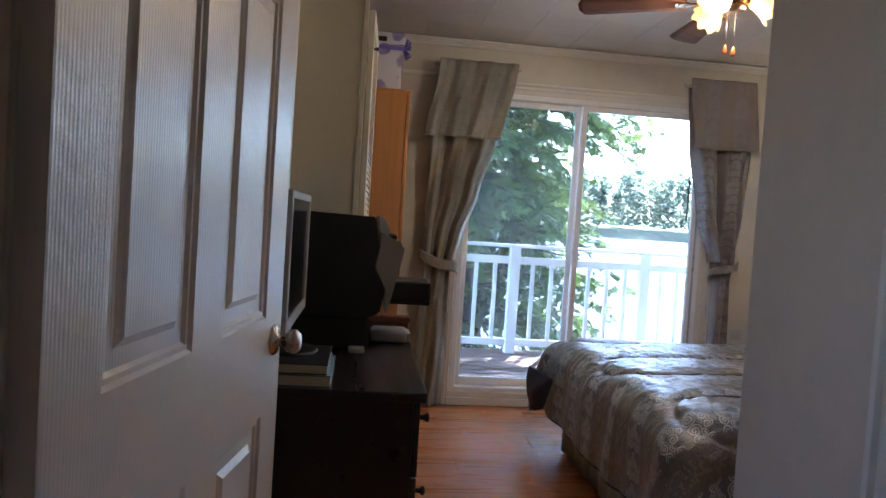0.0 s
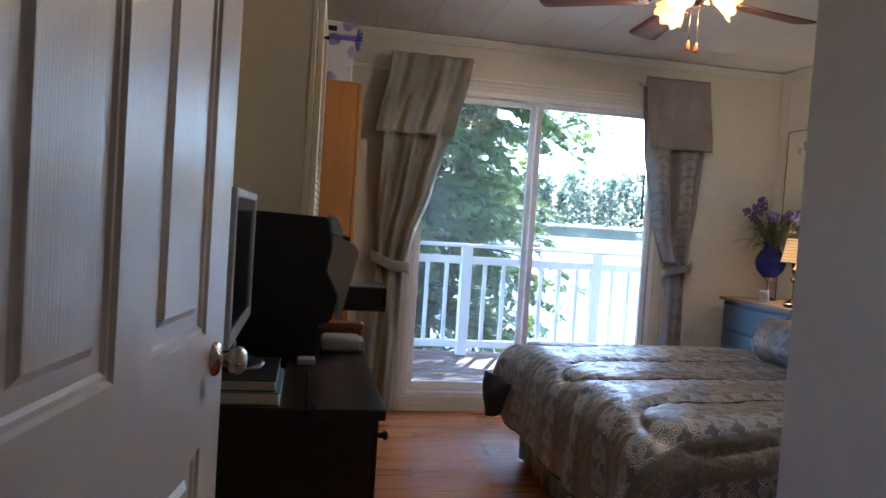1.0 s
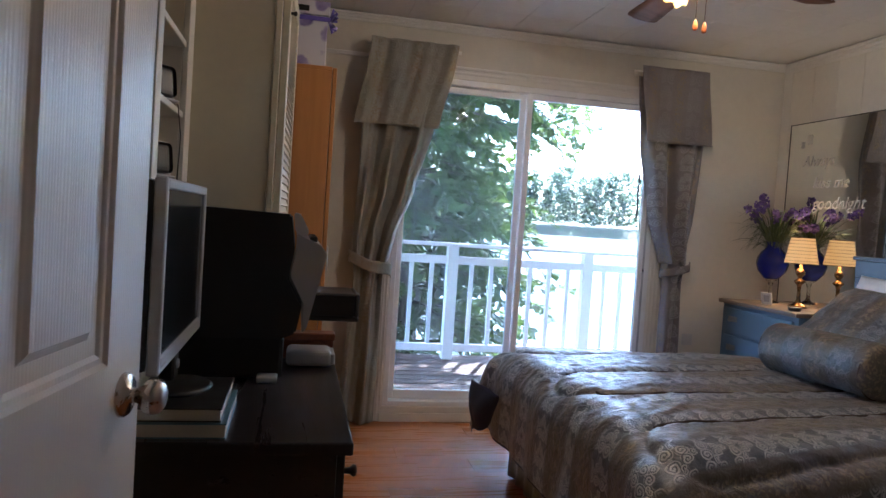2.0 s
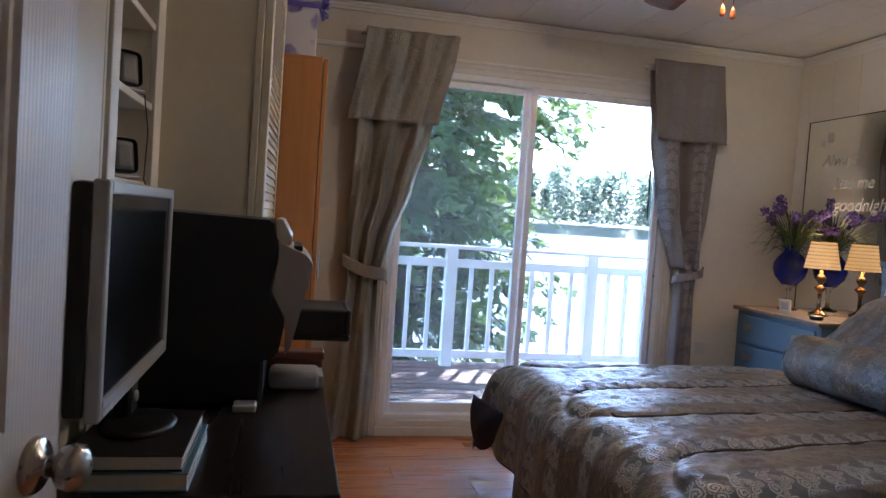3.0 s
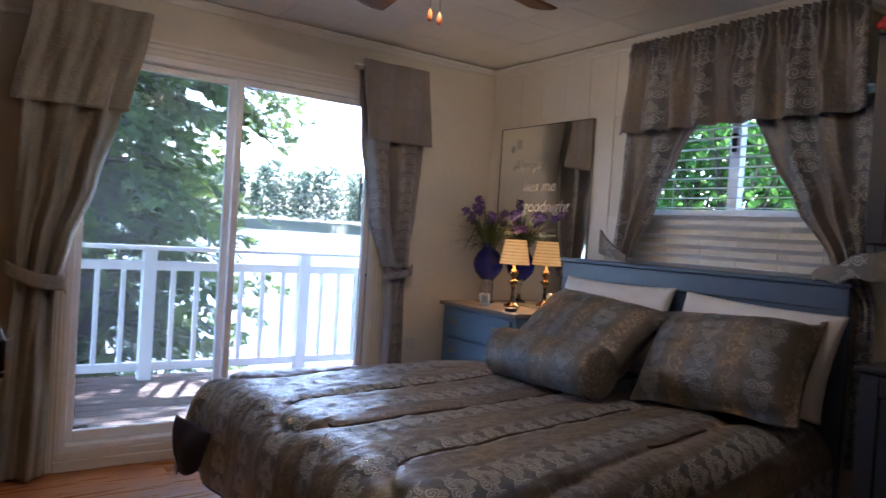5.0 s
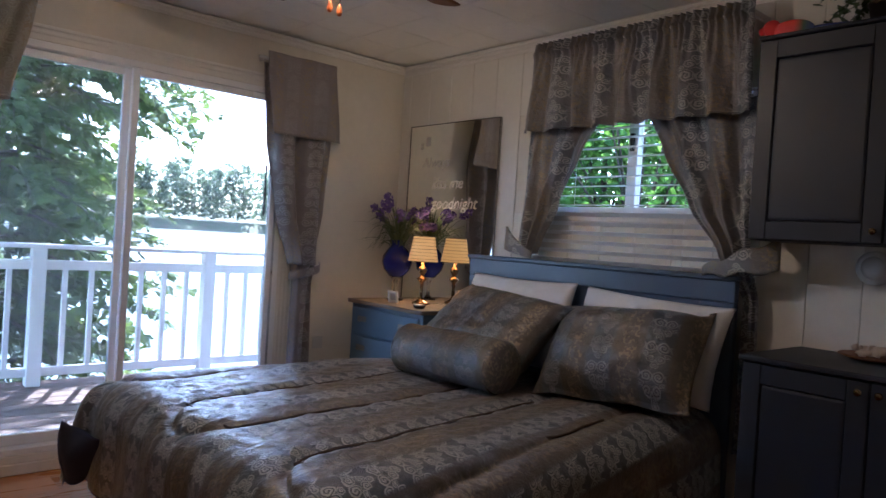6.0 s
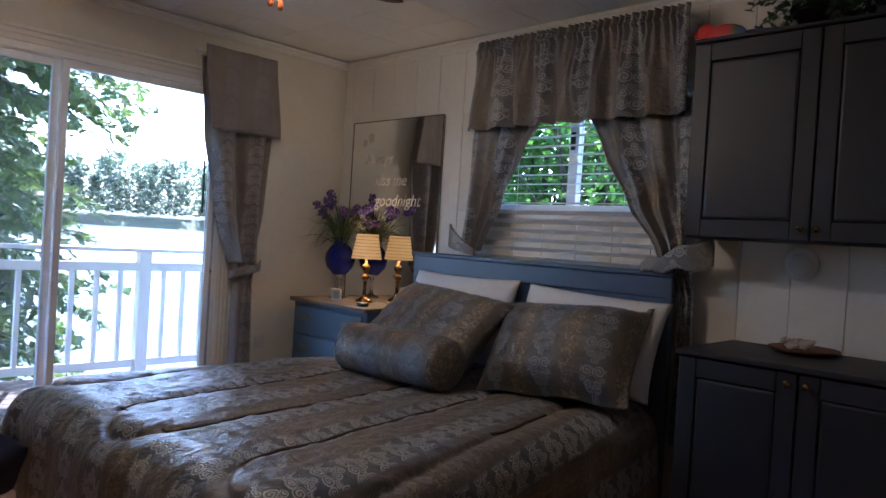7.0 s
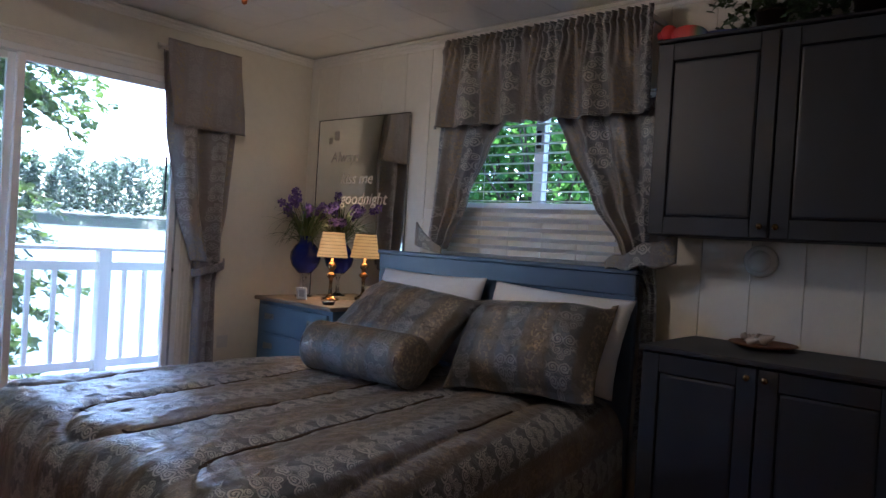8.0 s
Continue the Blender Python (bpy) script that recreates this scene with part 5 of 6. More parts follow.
part("plinth", block(TX0 + 0.02, TX1 - 0.06, TY0 + 0.04, TY1 - 0.04, 0, 0.05, 0), M["dark"], dk)
for y0, y1 in ((TY0 + 0.022, 2.357), (2.363, TY1 - 0.022)):
    for z0, z1 in ((0.055, 0.26), (0.265, 0.475), (0.48, 0.70)):
        d = part("drawer", block(TX1 - 0.034, TX1 - 0.016, y0, y1, z0, z1, 0.003), M["dark"], dk)
        part("knob", lathe([(0, 0.036), (0.013, 0.033), (0.015, 0.026), (0.008, 0.018), (0.007, 0)], 16, Matrix.Translation((TX1 - 0.016, y0 + 0.07 if y0 < 2 else y1 - 0.07, z1 - 0.06)) @ Matrix.Rotation(radians(90), 4, "Y")), M["dark"], d)

# books under the monitor
M["cream_cloth"] = painted("cream_book_cover", (0.34, 0.36, 0.34), 0.5)
M["teal_cloth"] = painted("teal_book_cover", (0.07, 0.16, 0.20), 0.45)
M["pages"] = painted("book_pages", (0.50, 0.46, 0.38), 0.8, 0.1, 0.5, 200)
for z0, t, c, dy, dx, lab in ((TZ, 0.034, "teal_cloth", 0.0, 0.0, "thick teal hardback book lying on desk"), (TZ + 0.034, 0.03, "black", 0.01, -0.012, "black hardback book with pale pages under the monitor")):
    bk = thing("book", lab, "book", group="books under the monitor")
    x0, x1, y0, y1 = 0.50 + dx, 0.705 + dx, 1.885 + dy, 2.195 + dy
    part("cover", join(block(x0, x1, y0, y1, z0, z0 + 0.003, 0.001), block(x0, x1, y0, y1, z0 + t - 0.003, z0 + t, 0.001), block(x0, x0 + 0.004, y0, y1, z0 + 0.003, z0 + t - 0.003, 0)), M[c], bk)
    part("page_block", block(x0 + 0.004, x1 - 0.003, y0 + 0.003, y1 - 0.004, z0 + 0.003, z0 + t - 0.003, 0), M["pages"], bk)

# monitor
mo = thing("computer_monitor", "silver-framed flat computer monitor, switched off", "monitor", at=pose(0.583, 2.015, TZ + 0.064, 0, 0, 0))
W2, Z0, Z1 = 0.298, 0.110, 0.495
part("bezel", join(block(-0.02, 0.004, -W2, -W2 + 0.022, Z0, Z1, 0.003), block(-0.02, 0.004, W2 - 0.022, W2, Z0, Z1, 0.003),
                   block(-0.02, 0.004, -W2 + 0.022, W2 - 0.022, Z1 - 0.022, Z1, 0.003), block(-0.02, 0.004, -W2 + 0.022, W2 - 0.022, Z0, Z0 + 0.032, 0.003)), M["silver"], mo)
part("screen", block(-0.016, -0.002, -W2 + 0.022, W2 - 0.022, Z0 + 0.032, Z1 - 0.022, 0), M["screen"], mo)
part("back_shell", block(-0.055, -0.0205, -W2 + 0.004, W2 - 0.004, Z0 + 0.004, Z1 - 0.004, 0.012, 2), M["black"], mo)
part("stand_neck", block(-0.06, -0.025, 0.08, 0.15, 0.012, 0.3, 0.006), M["black"], mo)
part("stand_base", lathe([(0, 0), (0.10, 0), (0.105, 0.005), (0.09, 0.012), (0, 0.014)], 36, Matrix.Translation((-0.005, 0.07, 0)) @ Matrix.Diagonal((0.7, 1.0, 1, 1))), M["black"], mo)
for z in (0.02, 0.075):
    part("button", lathe([(0, 0.006), (0.011, 0.005), (0.012, 0)], 18, Matrix.Translation((-0.024, 0.115, z + 0.03)) @ Matrix.Rotation(radians(90), 4, "Y")), M["silver"], mo)
part("badge", block(0.0042, 0.0048, -W2 + 0.03, -W2 + 0.07, Z0 + 0.011, Z0 + 0.017, 0), M["grey"], mo)

# printer: profile drawn in x and z, drawn out along y
pr = thing("printer", "large black and grey inkjet printer on desk", "printer")


def profile(pts, y0, y1, bevel=0.006):
    bm = bmesh.new()
    a = [bm.verts.new((x, y0, z)) for x, z in pts]
    b = [bm.verts.new((x, y1, z)) for x, z in pts]
    bm.faces.new(a)
    bm.faces.new(b[::-1])
    for k in range(len(pts)):
        j = (k + 1) % len(pts)
        bm.faces.new((a[j], a[k], b[k], b[j]))
    bmesh.ops.recalc_face_normals(bm, faces=bm.faces)
    bmesh.ops.bevel(bm, geom=bm.edges[:], offset=bevel, segments=2, affect="EDGES")
    return bm


PYA, PYB = 2.41, 2.855
part("body", profile([(0.47, 0.865), (0.80, 0.865), (0.845, 0.885), (0.86, 0.97), (0.815, 1.05), (0.83, 1.13), (0.815, 1.235), (0.47, 1.245)], PYA, PYB), M["black"], pr)
part("front_panel", profile([(0.862, 0.885), (0.876, 0.90), (0.925, 1.125), (0.905, 1.15), (0.832, 1.18), (0.834, 1.13), (0.820, 1.055), (0.862, 0.975)], PYA + 0.004, PYB - 0.004, 0.003), M["grey"], pr)
part("control_strip", profile([(0.828, 1.186), (0.862, 1.172), (0.868, 1.19), (0.84, 1.24), (0.822, 1.24)], PYA + 0.002, PYB - 0.03, 0.003), M["silver"], pr)
for k in range(6):
    part("button", block(0.872 + 0.0, 0.895, PYA + 0.05 + k * 0.05, PYA + 0.08 + k * 0.05, 1.156, 1.172, 0.003), M["black"], pr)
part("output_tray", join(block(0.862, 1.035, PYA + 0.07, PYB - 0.16, 0.915, 0.93, 0.004), block(1.02, 1.035, PYA + 0.07, PYB - 0.16, 0.93, 1.00, 0.004), block(0.88, 1.02, PYA + 0.07, PYA + 0.085, 0.93, 1.0, 0.004), block(0.88, 1.02, PYB - 0.175, PYB - 0.16, 0.93, 1.0, 0.004), block(0.88, 1.02, PYA + 0.085, PYB - 0.175, 0.985, 1.0, 0.003)), M["black"], pr)
part("paper_cassette", block(0.48, 0.81, PYA + 0.05, PYB - 0.03, TZ + 0.0, 0.864, 0.01), M["black"], pr)
thing("label_maker", "small white plastic device beside printer", "device", block(0.74, 0.80, 2.40, 2.46, TZ + 0.001, TZ + 0.022, 0.008, 3), M["silver"])
sc = thing("paper_roll", "pale rounded plastic case at desk end", "case")
part("case_body", block(0.82, 0.972, 2.64, 2.775, TZ + 0.001, TZ + 0.055, 0.024, 4), M["silver"], sc)
part("end_cap", block(0.965, 0.980, 2.645, 2.77, TZ + 0.010, TZ + 0.046, 0.006, 2), M["silver"], sc)
wb = thing("wooden_box", "small reddish-brown wooden box at desk end", "box")
part("box_body", block(0.80, 0.98, 2.785, 2.852, TZ + 0.001, 0.80, 0.004), M["redwood"], wb)
part("lid", block(0.795, 0.985, 2.78, 2.857, 0.8005, 0.825, 0.004), M["redwood"], wb)
thing("power_cable", "white cable lying along floor beside desk", "cable", tube([(0.99, 2.70, 0.40), (1.0, 2.72, 0.25), (1.005, 2.70, 0.10), (1.02, 2.66, 0.012), (1.06, 2.75, 0.006), (1.05, 3.05, 0.006), (1.0, 3.4, 0.006)], 0.004, 8), M["white"])
thing("wall_outlet", "white wall outlet plate below curtain", "outlet", block(3.38, 3.455, YF - 0.008, YF - 0.0005, 0.53, 0.605, 0.002), M["white"])

# ---- ceiling fan ----
FX, FY = 2.25, 2.72
fan = thing("ceiling_fan", "ceiling fan with wooden blades and lit tulip lights", "ceiling fan", at=(FX, FY, 0))
part("canopy", lathe([(0, H), (0.07, H), (0.075, H - 0.02), (0.05, H - 0.05), (0.018, H - 0.06), (0.018, H - 0.075), (0, H - 0.075)], 32), M["brass"], fan)
part("motor", lathe([(0, 2.375), (0.06, 2.375), (0.10, 2.36), (0.115, 2.33), (0.115, 2.27), (0.09, 2.245), (0.05, 2.24), (0.045, 2.225), (0.055, 2.215), (0.055, 2.20), (0, 2.195)], 36), M["brass"], fan)
for k in range(5):
    a = radians(12 + 72 * k)
    m = Matrix.Rotation(a, 4, "Z")
    arm = part("blade_arm", moved(join(block(0.09, 0.2, -0.014, 0.014, 2.222, 2.23, 0.003), block(0.17, 0.23, -0.03, 0.03, 2.222, 2.229, 0.003)), m), M["brass"], fan)

    def outline(u, v):
        x = 0.18 + 0.46 * u
        w = (0.048 + 0.022 * u) * (1 if u < 0.93 else math.sqrt(max(0.0, 1 - ((u - 0.93) / 0.075) ** 2)))
        return Vector((x, (2 * v - 1) * w, 2.234 + (2 * v - 1) * w * 0.2))
    part("fan_blade", moved(surface(outline, 24, 4, 0.006), m), M["blade"], fan)
mm = Mat("frosted_tulip_glass", 0.35)
mm.colour((0.80, 0.50, 0.13))
mm.set(Transmission_Weight=0.3)
mm.glow((1.0, 0.62, 0.16), 0.07)
M["tulip"] = mm.m
for k in range(3):
    a = radians(100 + 120 * k)
    m = Matrix.Translation((0.055 * math.cos(a), 0.055 * math.sin(a), 2.25)) @ Matrix.Rotation(a, 4, "Z") @ Matrix.Rotation(radians(180 - 66), 4, "Y")

    def tulip(u, v):
        t = 2 * math.pi * u
        r = 0.022 + 0.036 * v ** 0.8 + 0.012 * v ** 4
        r *= 1 + 0.05 * v * math.cos(8 * t)
        return m @ Vector((r * math.cos(t), r * math.sin(t), 0.02 + 0.10 * v + 0.008 * v ** 3 * math.cos(8 * t)))
    part("glass_shade", surface(tulip, 64, 14, 0.0025), M["tulip"], fan, "lit ribbed tulip glass shade")
    part("lamp_holder", lathe([(0, 0), (0.018, 0), (0.024, 0.02), (0.022, 0.028), (0, 0.028)], 18, m), M["brass"], fan)
M["fob"] = wood("pull_fob_wood", (0.55, 0.17, 0.04), (0.40, 0.10, 0.02), 0.35, 2)
for dx, dy, z in ((0.0, 0.03, 2.02), (0.02, 0.0, 2.005)):
    ch = part("pull_chain", tube([(dx, dy, 2.20), (dx, dy, z + 0.04)], 0.0014, 5), M["brass"], fan)
    part("fob", lathe([(0, 0), (0.008, 0.004), (0.010, 0.014), (0.007, 0.032), (0.003, 0.042), (0, 0.043)], 14, Matrix.Translation((dx, dy, z))), M["fob"], ch, "orange wooden pull fob")
# ---- outside ----


def ground_height(x, y):
    h = -0.9 - 0.12 * max(0.0, y - 7.5)
    if y > 16:
        h = -2.3
    if y > 330:
        h = -2.3 + min(1.0, (y - 330) / 12) * 5 + max(0.0, y - 342) * 0.03
    side = max(0.0, x - 5) * 0.02
    if x > 5 and y < 12:
        h = max(h, -0.9 + side)
    return h + (0.05 * noise.noise(Vector((x * 0.4, y * 0.4, 0))) if y < 40 else 0)


def ground():
    xs = [-900, -500, -250, -120, -60, -30, -16, -10, -6, -3, 0, 2, 4, 6, 8, 10, 12, 16, 22, 30, 45, 70, 110, 170, 260, 400, 600, 900]
    ys = [-60, -30, -15, -8, -4, 0, 3, 5, 6.5, 8, 9, 10, 11, 12, 13, 14, 16, 20, 40, 120, 300, 329, 332, 336, 342, 400, 600, 1200]
    bm = bmesh.new()
    g = [[bm.verts.new((x, y, ground_height(x, y))) for y in ys] for x in xs]
    for i in range(len(xs) - 1):
        for j in range(len(ys) - 1):
            bm.faces.new((g[i][j], g[i + 1][j], g[i + 1][j + 1], g[i][j + 1]))
    return bm


mm = Mat("forest_soil_and_grass", 0.9)
v = mm.coord()
mm.colour(mm.mix(mm.ramp(mm.noise(v, 0.6, 5), (0.42, (0, 0, 0)), (0.58, (1, 1, 1))), (0.10, 0.075, 0.05), (0.05, 0.085, 0.025)))
mm.bump(mm.noise(v, 9, 4), 0.8, 0.05)
setting("ground", ground(), mm.m, "grassy lakeside ground sloping to the water", "ground")
mm = Mat("lake_water", 0.22)
v = mm.coord((1.0, 0.35, 1.0))
mm.colour((0.02, 0.035, 0.04)).set(IOR=1.33)
mm.bump(mm.math("ADD", mm.noise(v, 2.2, 4, 0.6), mm.math("MULTIPLY", mm.noise(v, 0.35, 3), 1.5)), 0.5, 0.12)
bm = bmesh.new()
vs = [bm.verts.new(p) for p in ((-900, 8.5, -1.75), (900, 8.5, -1.75), (900, 340, -1.75), (-900, 340, -1.75))]
bm.faces.new(vs)
setting("water", bm, mm.m, "rippled lake glittering in the sun", "lake")

# deck with separate boards and a white railing
DKZ, RY = 0.03, 6.42
deck = thing("deck", "reddish-brown stained wooden deck outside patio door", "deck", kind="structure")
part("joists", join(block(-1.6, 5.98, YF + 0.16, YF + 0.20, -0.17, DKZ - 0.03, 0), block(-1.6, 5.98, RY + 0.0, RY + 0.05, -0.17, DKZ - 0.03, 0), block(-1.6, 5.98, 5.4, 5.44, -0.17, DKZ - 0.03, 0)), M["deckwood"], deck)
for x in (-1.4, 1.0, 3.4, 5.8):
    for y in (5.42, RY + 0.02):
        part("deck_post", block(x - 0.05, x + 0.05, y - 0.05, y + 0.05, -1.3, -0.171, 0.004), M["deckwood"], deck)
y = YF + 0.16
plank = mesh_of(block(-1.6, 6.0, 0, 0.137, DKZ - 0.03, DKZ, 0.004), "deck_board", M["deckwood"])
while y < RY + 0.05:
    s = new("deck_board", plank)
    s.parent = deck
    s.location = (0.0, y, 0)
    y += 0.143
M["rail"] = painted("white_railing_paint", (0.78, 0.79, 0.80), 0.45, 0.05, 0.2)
rail = thing("deck_railing", "white painted wooden deck railing with balusters", "railing")
PX1, PX2 = 2.19, 3.46
for x in (-1.45, 0.75, PX1, PX2, 4.65, 5.88):
    part("post", block(x - 0.047, x + 0.047, RY - 0.047, RY + 0.047, DKZ + 0.001, 1.03, 0.004), M["rail"], rail)
part("cap_rail", block(-1.5, 5.94, RY - 0.06, RY + 0.06, 1.03, 1.062, 0.004), M["rail"], rail)
for a, b in ((-1.45, 0.75), (0.75, PX1), (PX1, PX2), (PX2, 4.65), (4.65, 5.88)):
    part("top_rail", block(a + 0.047, b - 0.047, RY - 0.02, RY + 0.02, 0.875, 0.945, 0.003), M["rail"], rail)
    part("bottom_rail", block(a + 0.047, b - 0.047, RY - 0.02, RY + 0.02, 0.10, 0.165, 0.003), M["rail"], rail)
    n = round((b - a) / 0.172)
    for k in range(1, n):
        x = a + (b - a) * k / n
        part("baluster", block(x - 0.017, x + 0.017, RY - 0.017, RY + 0.017, 0.165, 0.875, 0.002), M["rail"], rail)
# a dark stone lying on the deck outside the door
M["stone"] = painted("dark_stone", (0.035, 0.033, 0.035), 0.6, 0.3, 0.5, 40)


def pebble(u, v):
    a, b = 2 * math.pi * u, math.pi * v
    k = 1 + 0.10 * math.sin(2 * a + 0.6) * math.sin(b) + 0.06 * math.cos(3 * a) * math.sin(b)
    return Vector((0.05 * k * math.sin(b) * math.cos(a), 0.036 * k * math.sin(b) * math.sin(a), 0.027 - 0.027 * math.cos(b)))


thing("deck_stone", "small dark rounded stone lying on deck boards", "stone", surface(pebble, 24, 12), M["stone"], at=(1.57, 5.15, DKZ - 0.001))
# unseen roof; its deep eave is added to keep sun out of the room
M["roof"] = painted("soffit_paint", (0.55, 0.53, 0.48), 0.7)
setting("roof", block(-1.2, XR + 0.9, -2.2, YF + 2.2, H + 0.14, H + 0.24, 0.01), M["roof"], "unseen flat roof slab, deep eave added to block sun", "roof")

# trees

def leafy(name, c_lo, c_mid, c_hi, through_=0.35):
    """Thin leaves that let some light through."""
    m = Mat(name, 0.5)
    col = m.ramp(m.island(), (0.0, c_lo), (0.5, c_mid), (1.0, c_hi))
    m.colour(col)
    tr = m.n.new("ShaderNodeBsdfTranslucent")
    m.l.new(col, tr.inputs[0])
    mx = m.n.new("ShaderNodeMixShader")
    mx.inputs[0].default_value = through_
    m.l.new(m.b.outputs[0], mx.inputs[1])
    m.l.new(tr.outputs[0], mx.inputs[2])
    m.l.new(mx.outputs[0], m.n["Material Output"].inputs[0])
    return m.m


M["cedar"] = leafy("cedar_sprays", (0.055, 0.085, 0.016), (0.095, 0.145, 0.028), (0.14, 0.20, 0.042), 0.65)
M["broad"] = leafy("broad_leaves", (0.05, 0.13, 0.02), (0.09, 0.21, 0.035), (0.17, 0.32, 0.06), 0.45)
# far needles paled and greyed: haze over the lake put into their colour
M["far"] = leafy("far_pine_hazed", (0.065, 0.10, 0.06), (0.10, 0.14, 0.085), (0.14, 0.18, 0.10), 0.6)
M["bark"] = wood("bark", (0.10, 0.075, 0.055), (0.04, 0.03, 0.022), 0.9, 2, 1.5)


def leaves(points, rnd, size, per, spread, flat=1.0):
    """Sprays of small leaf quads about each point."""
    verts, faces = [], []
    for p in points:
        for _ in range(per):
            c = Vector(p) + Vector((rnd.gauss(0, spread), rnd.gauss(0, spread), rnd.gauss(0, spread * flat)))
            e = Euler((rnd.uniform(-1.2, 1.2), rnd.uniform(-1.2, 1.2), rnd.uniform(0, 6.28))).to_matrix()
            s = size * rnd.uniform(0.5, 1.4)
            n = len(verts)
            for q in ((-0.35, -0.6, 0), (0.35, -0.6, 0.08), (0.45, 0.2, 0), (0, 1.0, -0.1), (-0.45, 0.2, 0.06)):
                verts.append(c + e @ (Vector(q) * s))
            faces.append((n, n + 1, n + 2, n + 3, n + 4))
    me = bpy.data.meshes.new("leaves")
    me.from_pydata(verts, [], faces)
    return me


def hemlock(x, y, z0, height, reach, seed, label, limbs, leaf=0.072, step=0.036):
    """Evergreen with drooping boughs of flat sprays; reach gives (height over the base, bough length)."""
    rnd = random.Random(seed)
    t = thing("tree", label, "tree", at=(x, y, z0))
    part("trunk", tube([(0.05 * math.sin(2 * k), 0.05 * math.sin(k), height * k / 8) for k in range(9)], 0.015 * height + 0.02, 12, None, 0.15), M["bark"], t)
    lb, verts, faces = bmesh.new(), [], []

    def leaflet(p, d, up, size):
        w = d.cross(up) * size * 0.36
        n = len(verts)
        verts.extend((p, p + d * size * 0.45 + w, p + d * size, p + d * size * 0.45 - w))
        faces.append((n, n + 1, n + 2, n + 3))

    for k in range(limbs):
        h = height * (0.03 + 0.95 * (k + rnd.random()) / limbs)
        j = 0
        while j < len(reach) - 2 and h > reach[j + 1][0]:
            j += 1
        f = min(1.0, max(0.0, (h - reach[j][0]) / (reach[j + 1][0] - reach[j][0])))
        L = (reach[j][1] + (reach[j + 1][1] - reach[j][1]) * f) * rnd.uniform(0.68, 1.0)
        a = rnd.uniform(0, 2 * math.pi)
        d = Vector((math.cos(a), math.sin(a), 0))
        cross = Vector((-d.y, d.x, 0))
        rise, droop, bend = rnd.uniform(0.05, 0.3), rnd.uniform(0.25, 0.5), rnd.uniform(-0.15, 0.15)

        def along(q):
            return d * L * q + cross * bend * L * q * q + Vector((0, 0, h + rise * L * q - droop * L * q * q))
        tube([along(q) for q in (0, 0.25, 0.5, 0.75, 1.0)], 0.012 + 0.006 * L, 5, lb, 0.2)
        q = rnd.uniform(0.12, 0.3)
        hand = 1
        while q < 1.0:
            p = along(q)
            hand = -hand
            tl = rnd.uniform(0.22, 0.5) * (1.15 - 0.75 * q) * min(1.0, 0.5 + 0.3 * L)
            td = (d * rnd.uniform(0.3, 0.9) + cross * hand * rnd.uniform(0.3, 1.0) + Vector((0, 0, rnd.uniform(-1.0, 0.3)))).normalized()
            up = Vector((rnd.uniform(-1, 1), rnd.uniform(-1, 0.6), rnd.uniform(0.1, 0.9))).normalized()
            out = td.cross(up).normalized()
            s_ = 0.03
            while s_ < tl:
                c = p + td * s_ + Vector((0, 0, -0.35 * s_ * s_))
                size = leaf * rnd.uniform(0.7, 1.3)
                for sg in (-1, 1):
                    leaflet(c, (td * 0.75 + out * sg * rnd.uniform(0.5, 1.0) + Vector((0, 0, rnd.uniform(-0.35, 0.1)))).normalized(), up, size)
                s_ += step
            leaflet(p + td * tl, td, up, leaf)
            q += rnd.uniform(0.012, 0.032) * 2.2 / max(0.8, L)
    part("limbs", lb, M["bark"], t)
    me = bpy.data.meshes.new("crown")
    me.from_pydata(verts, [], faces)
    me.materials.append(M["cedar"])
    new("crown", me).parent = t
    return t


hemlock(2.45, 10.7, -1.3, 11.5, [(0.0, 1.9), (1.2, 2.3), (1.8, 2.6), (2.4, 2.3), (3.0, 2.45), (3.7, 2.15), (4.2, 2.5), (4.7, 2.85), (6.0, 2.5), (11.5, 0.3)], 11, "tall dark green evergreen tree beside the deck", 440)
hemlock(-0.3, 12.8, -1.6, 11.0, [(0.0, 2.4), (5.0, 2.6), (11.0, 0.3)], 12, "dark green evergreen tree by the lake", 260, 0.10, 0.07)
hemlock(0.7, 9.2, -1.2, 7.5, [(0.0, 1.3), (2.5, 1.6), (7.5, 0.2)], 14, "dark green evergreen tree close to the railing", 170, 0.075, 0.05)


def broadleaf(x, y, z0, height, radius, seed, label, size=0.07, clumps=150, per=40):
    rnd = random.Random(seed)
    t = thing("tree", label, "tree", at=(x, y, z0))
    part("trunk", tube([(0, 0, 0), (0.05, 0.03, height * 0.3), (0.0, 0.1, height * 0.6), (0.1, 0.0, height * 0.9)], 0.09, 10, None, 0.3), M["bark"], t)
    lb, pts = bmesh.new(), []
    for k in range(clumps):
        a, b = rnd.uniform(0, 6.28), rnd.uniform(-1, 1)
        r = radius * rnd.uniform(0.45, 1.0)
        p = Vector((r * math.cos(a) * math.sqrt(1 - b * b), r * math.sin(a) * math.sqrt(1 - b * b), height * 0.55 + height * 0.5 * b * rnd.uniform(0.7, 1)))
        pts.append(p)
        if k % 6 == 0:
            tube([(0, 0.05, height * 0.4), p * 0.5 + Vector((0, 0, height * 0.2)), p], 0.025, 5, lb, 0.2)
    part("limbs", lb, M["bark"], t)
    me = leaves(pts, rnd, size, per, 0.2)
    me.materials.append(M["broad"])
    c = new("crown", me)
    c.parent = t
    return t


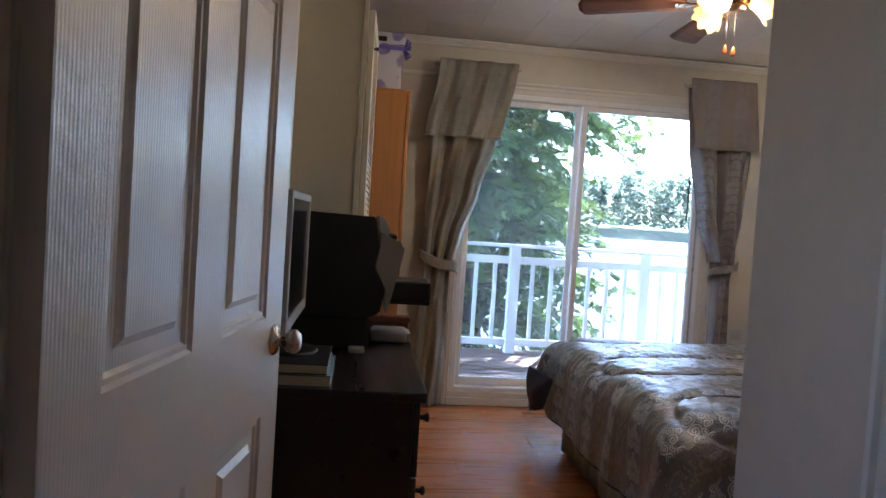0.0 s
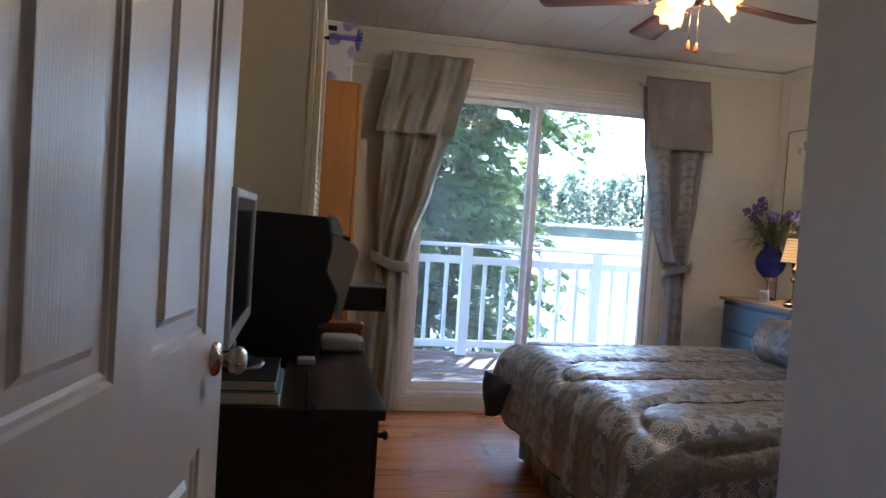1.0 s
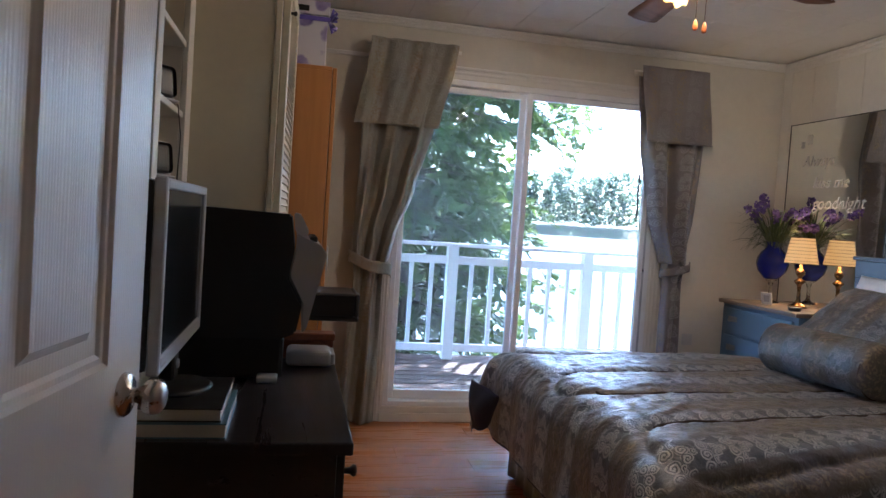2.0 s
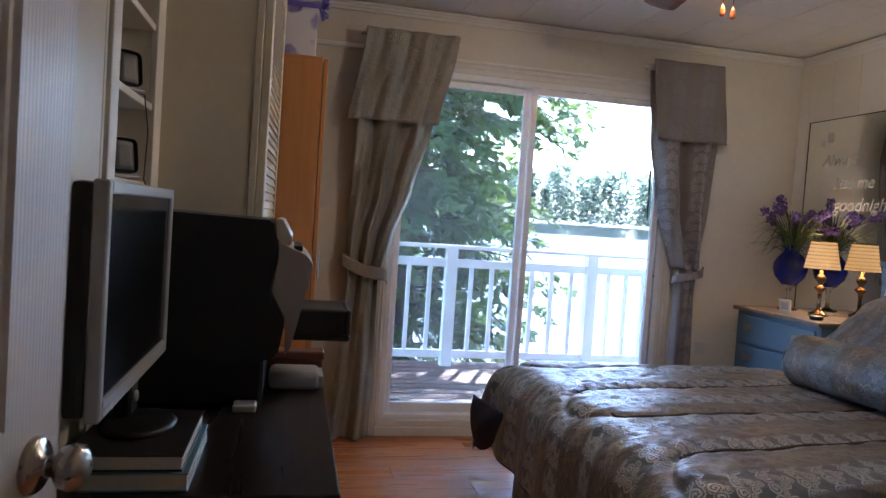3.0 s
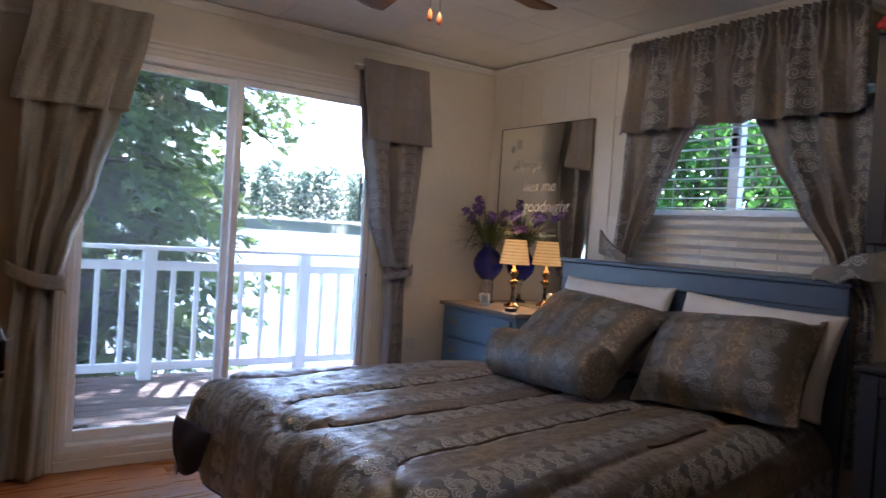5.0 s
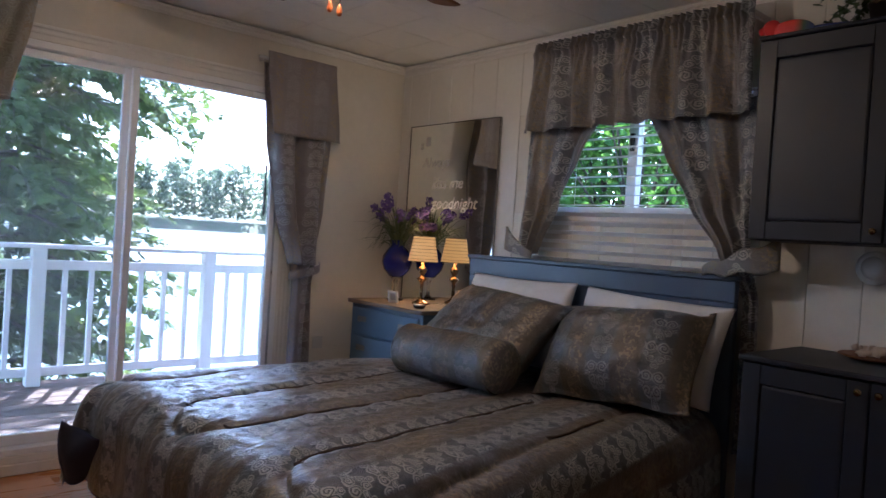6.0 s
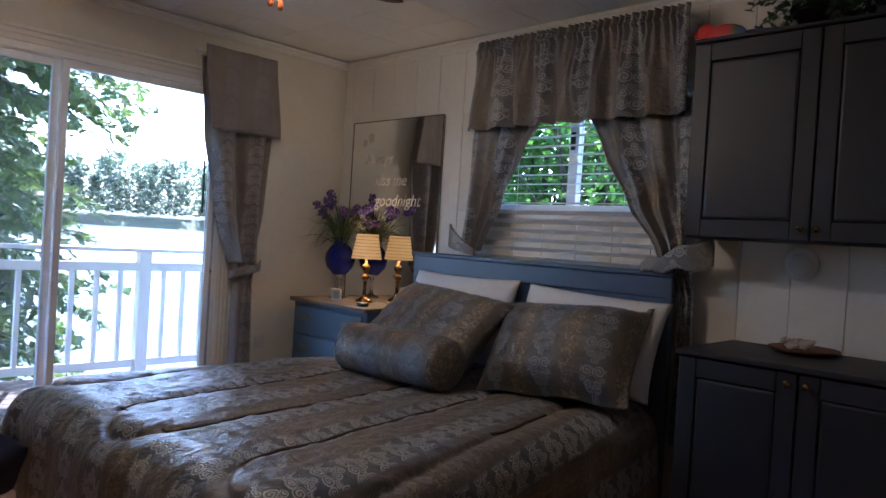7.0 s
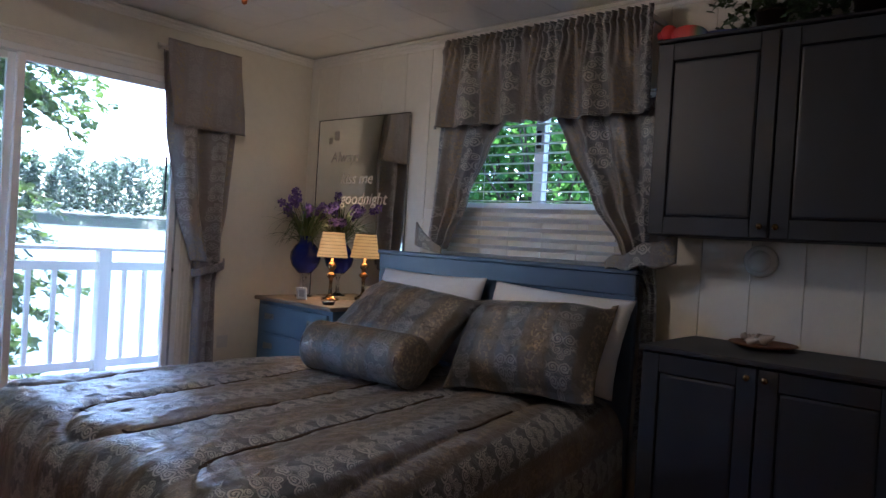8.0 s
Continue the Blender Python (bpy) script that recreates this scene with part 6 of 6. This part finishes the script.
for k, (x, y, h, r) in enumerate(((7.6, 5.0, 5.0, 1.9), (8.4, 8.2, 6.0, 2.3), (10.5, 4.4, 6.0, 2.2), (9.5, 6.8, 5.5, 2.2), (13.0, 7.5, 7.5, 2.8), (13.5, 10.5, 7.5, 2.8), (12.5, 4.6, 7.0, 2.6))):
    broadleaf(x, y, -0.95, h, r, 30 + k, "bright green leafy tree outside the side window", 0.062, 230, 56)

# far wooded shore
rnd = random.Random(77)
for band, (y0, n, hh) in enumerate(((345, 190, 30), (375, 150, 34))):
    pts_v, pts_f = [], []
    for k in range(n):
        x = -160 + 520 * (k + rnd.uniform(-0.4, 0.4)) / n
        y = y0 + rnd.uniform(-6, 14)
        h = hh * rnd.uniform(0.6, 1.05)
        base = ground_height(x, y)
        w = h * rnd.uniform(0.17, 0.28)
        for j in range(190):
            f = rnd.random() ** 0.8
            a = rnd.uniform(0, 6.28)
            r = w * math.sqrt(1.08 - f) * rnd.uniform(0.3, 1.1)
            c = Vector((x + r * math.cos(a), y + r * math.sin(a), base + h * (0.06 + 0.94 * f)))
            e = Euler((rnd.uniform(-1, 1), rnd.uniform(-1, 1), rnd.uniform(0, 6.28))).to_matrix()
            s = rnd.uniform(0.7, 1.7)
            m0 = len(pts_v)
            for q in ((-0.6, -0.6, 0), (0.6, -0.6, 0.2), (0.1, 1.0, -0.2)):
                pts_v.append(c + e @ (Vector(q) * s))
            pts_f.append((m0, m0 + 1, m0 + 2))
    me = bpy.data.meshes.new("far_woods")
    me.from_pydata(pts_v, [], pts_f)
    me.materials.append(M["far"])
    tagged(new("far_woods", me), "pine woods along the far lake shore", "woods", kind="stuff")

# ---- floor planks ----
PW, PL = 0.193, 1.21
plank_me = mesh_of(block(0, PL - 0.0006, 0, PW - 0.0006, -0.0115, 0.0, 0.0006), "plank", M["floor"])
row = 0
y = YN
while y < YF - 0.02:
    x = XL - (0.37 * row % PL)
    while x < XR:
        x0, x1, y1 = max(x, XL), min(x + PL, XR), min(y + PW, YF)
        if x1 - x0 > 0.02 and y1 - y > 0.01:
            if x1 - x0 > PL - 0.001 and y1 - y > PW - 0.001:
                s = new("plank", plank_me)
                s.parent = floor
                s.location = (x, y, 0)
            else:
                part("plank", block(x0, x1 - 0.0006, y, y1 - 0.0006, -0.0115, 0.0, 0.0006), M["floor"], floor)
        x += PL
    y += PW
    row += 1
part("plank", block(-0.1, 2.2, -1.7, 0.60, -0.0115, 0.0, 0.001), M["floor"], floor)
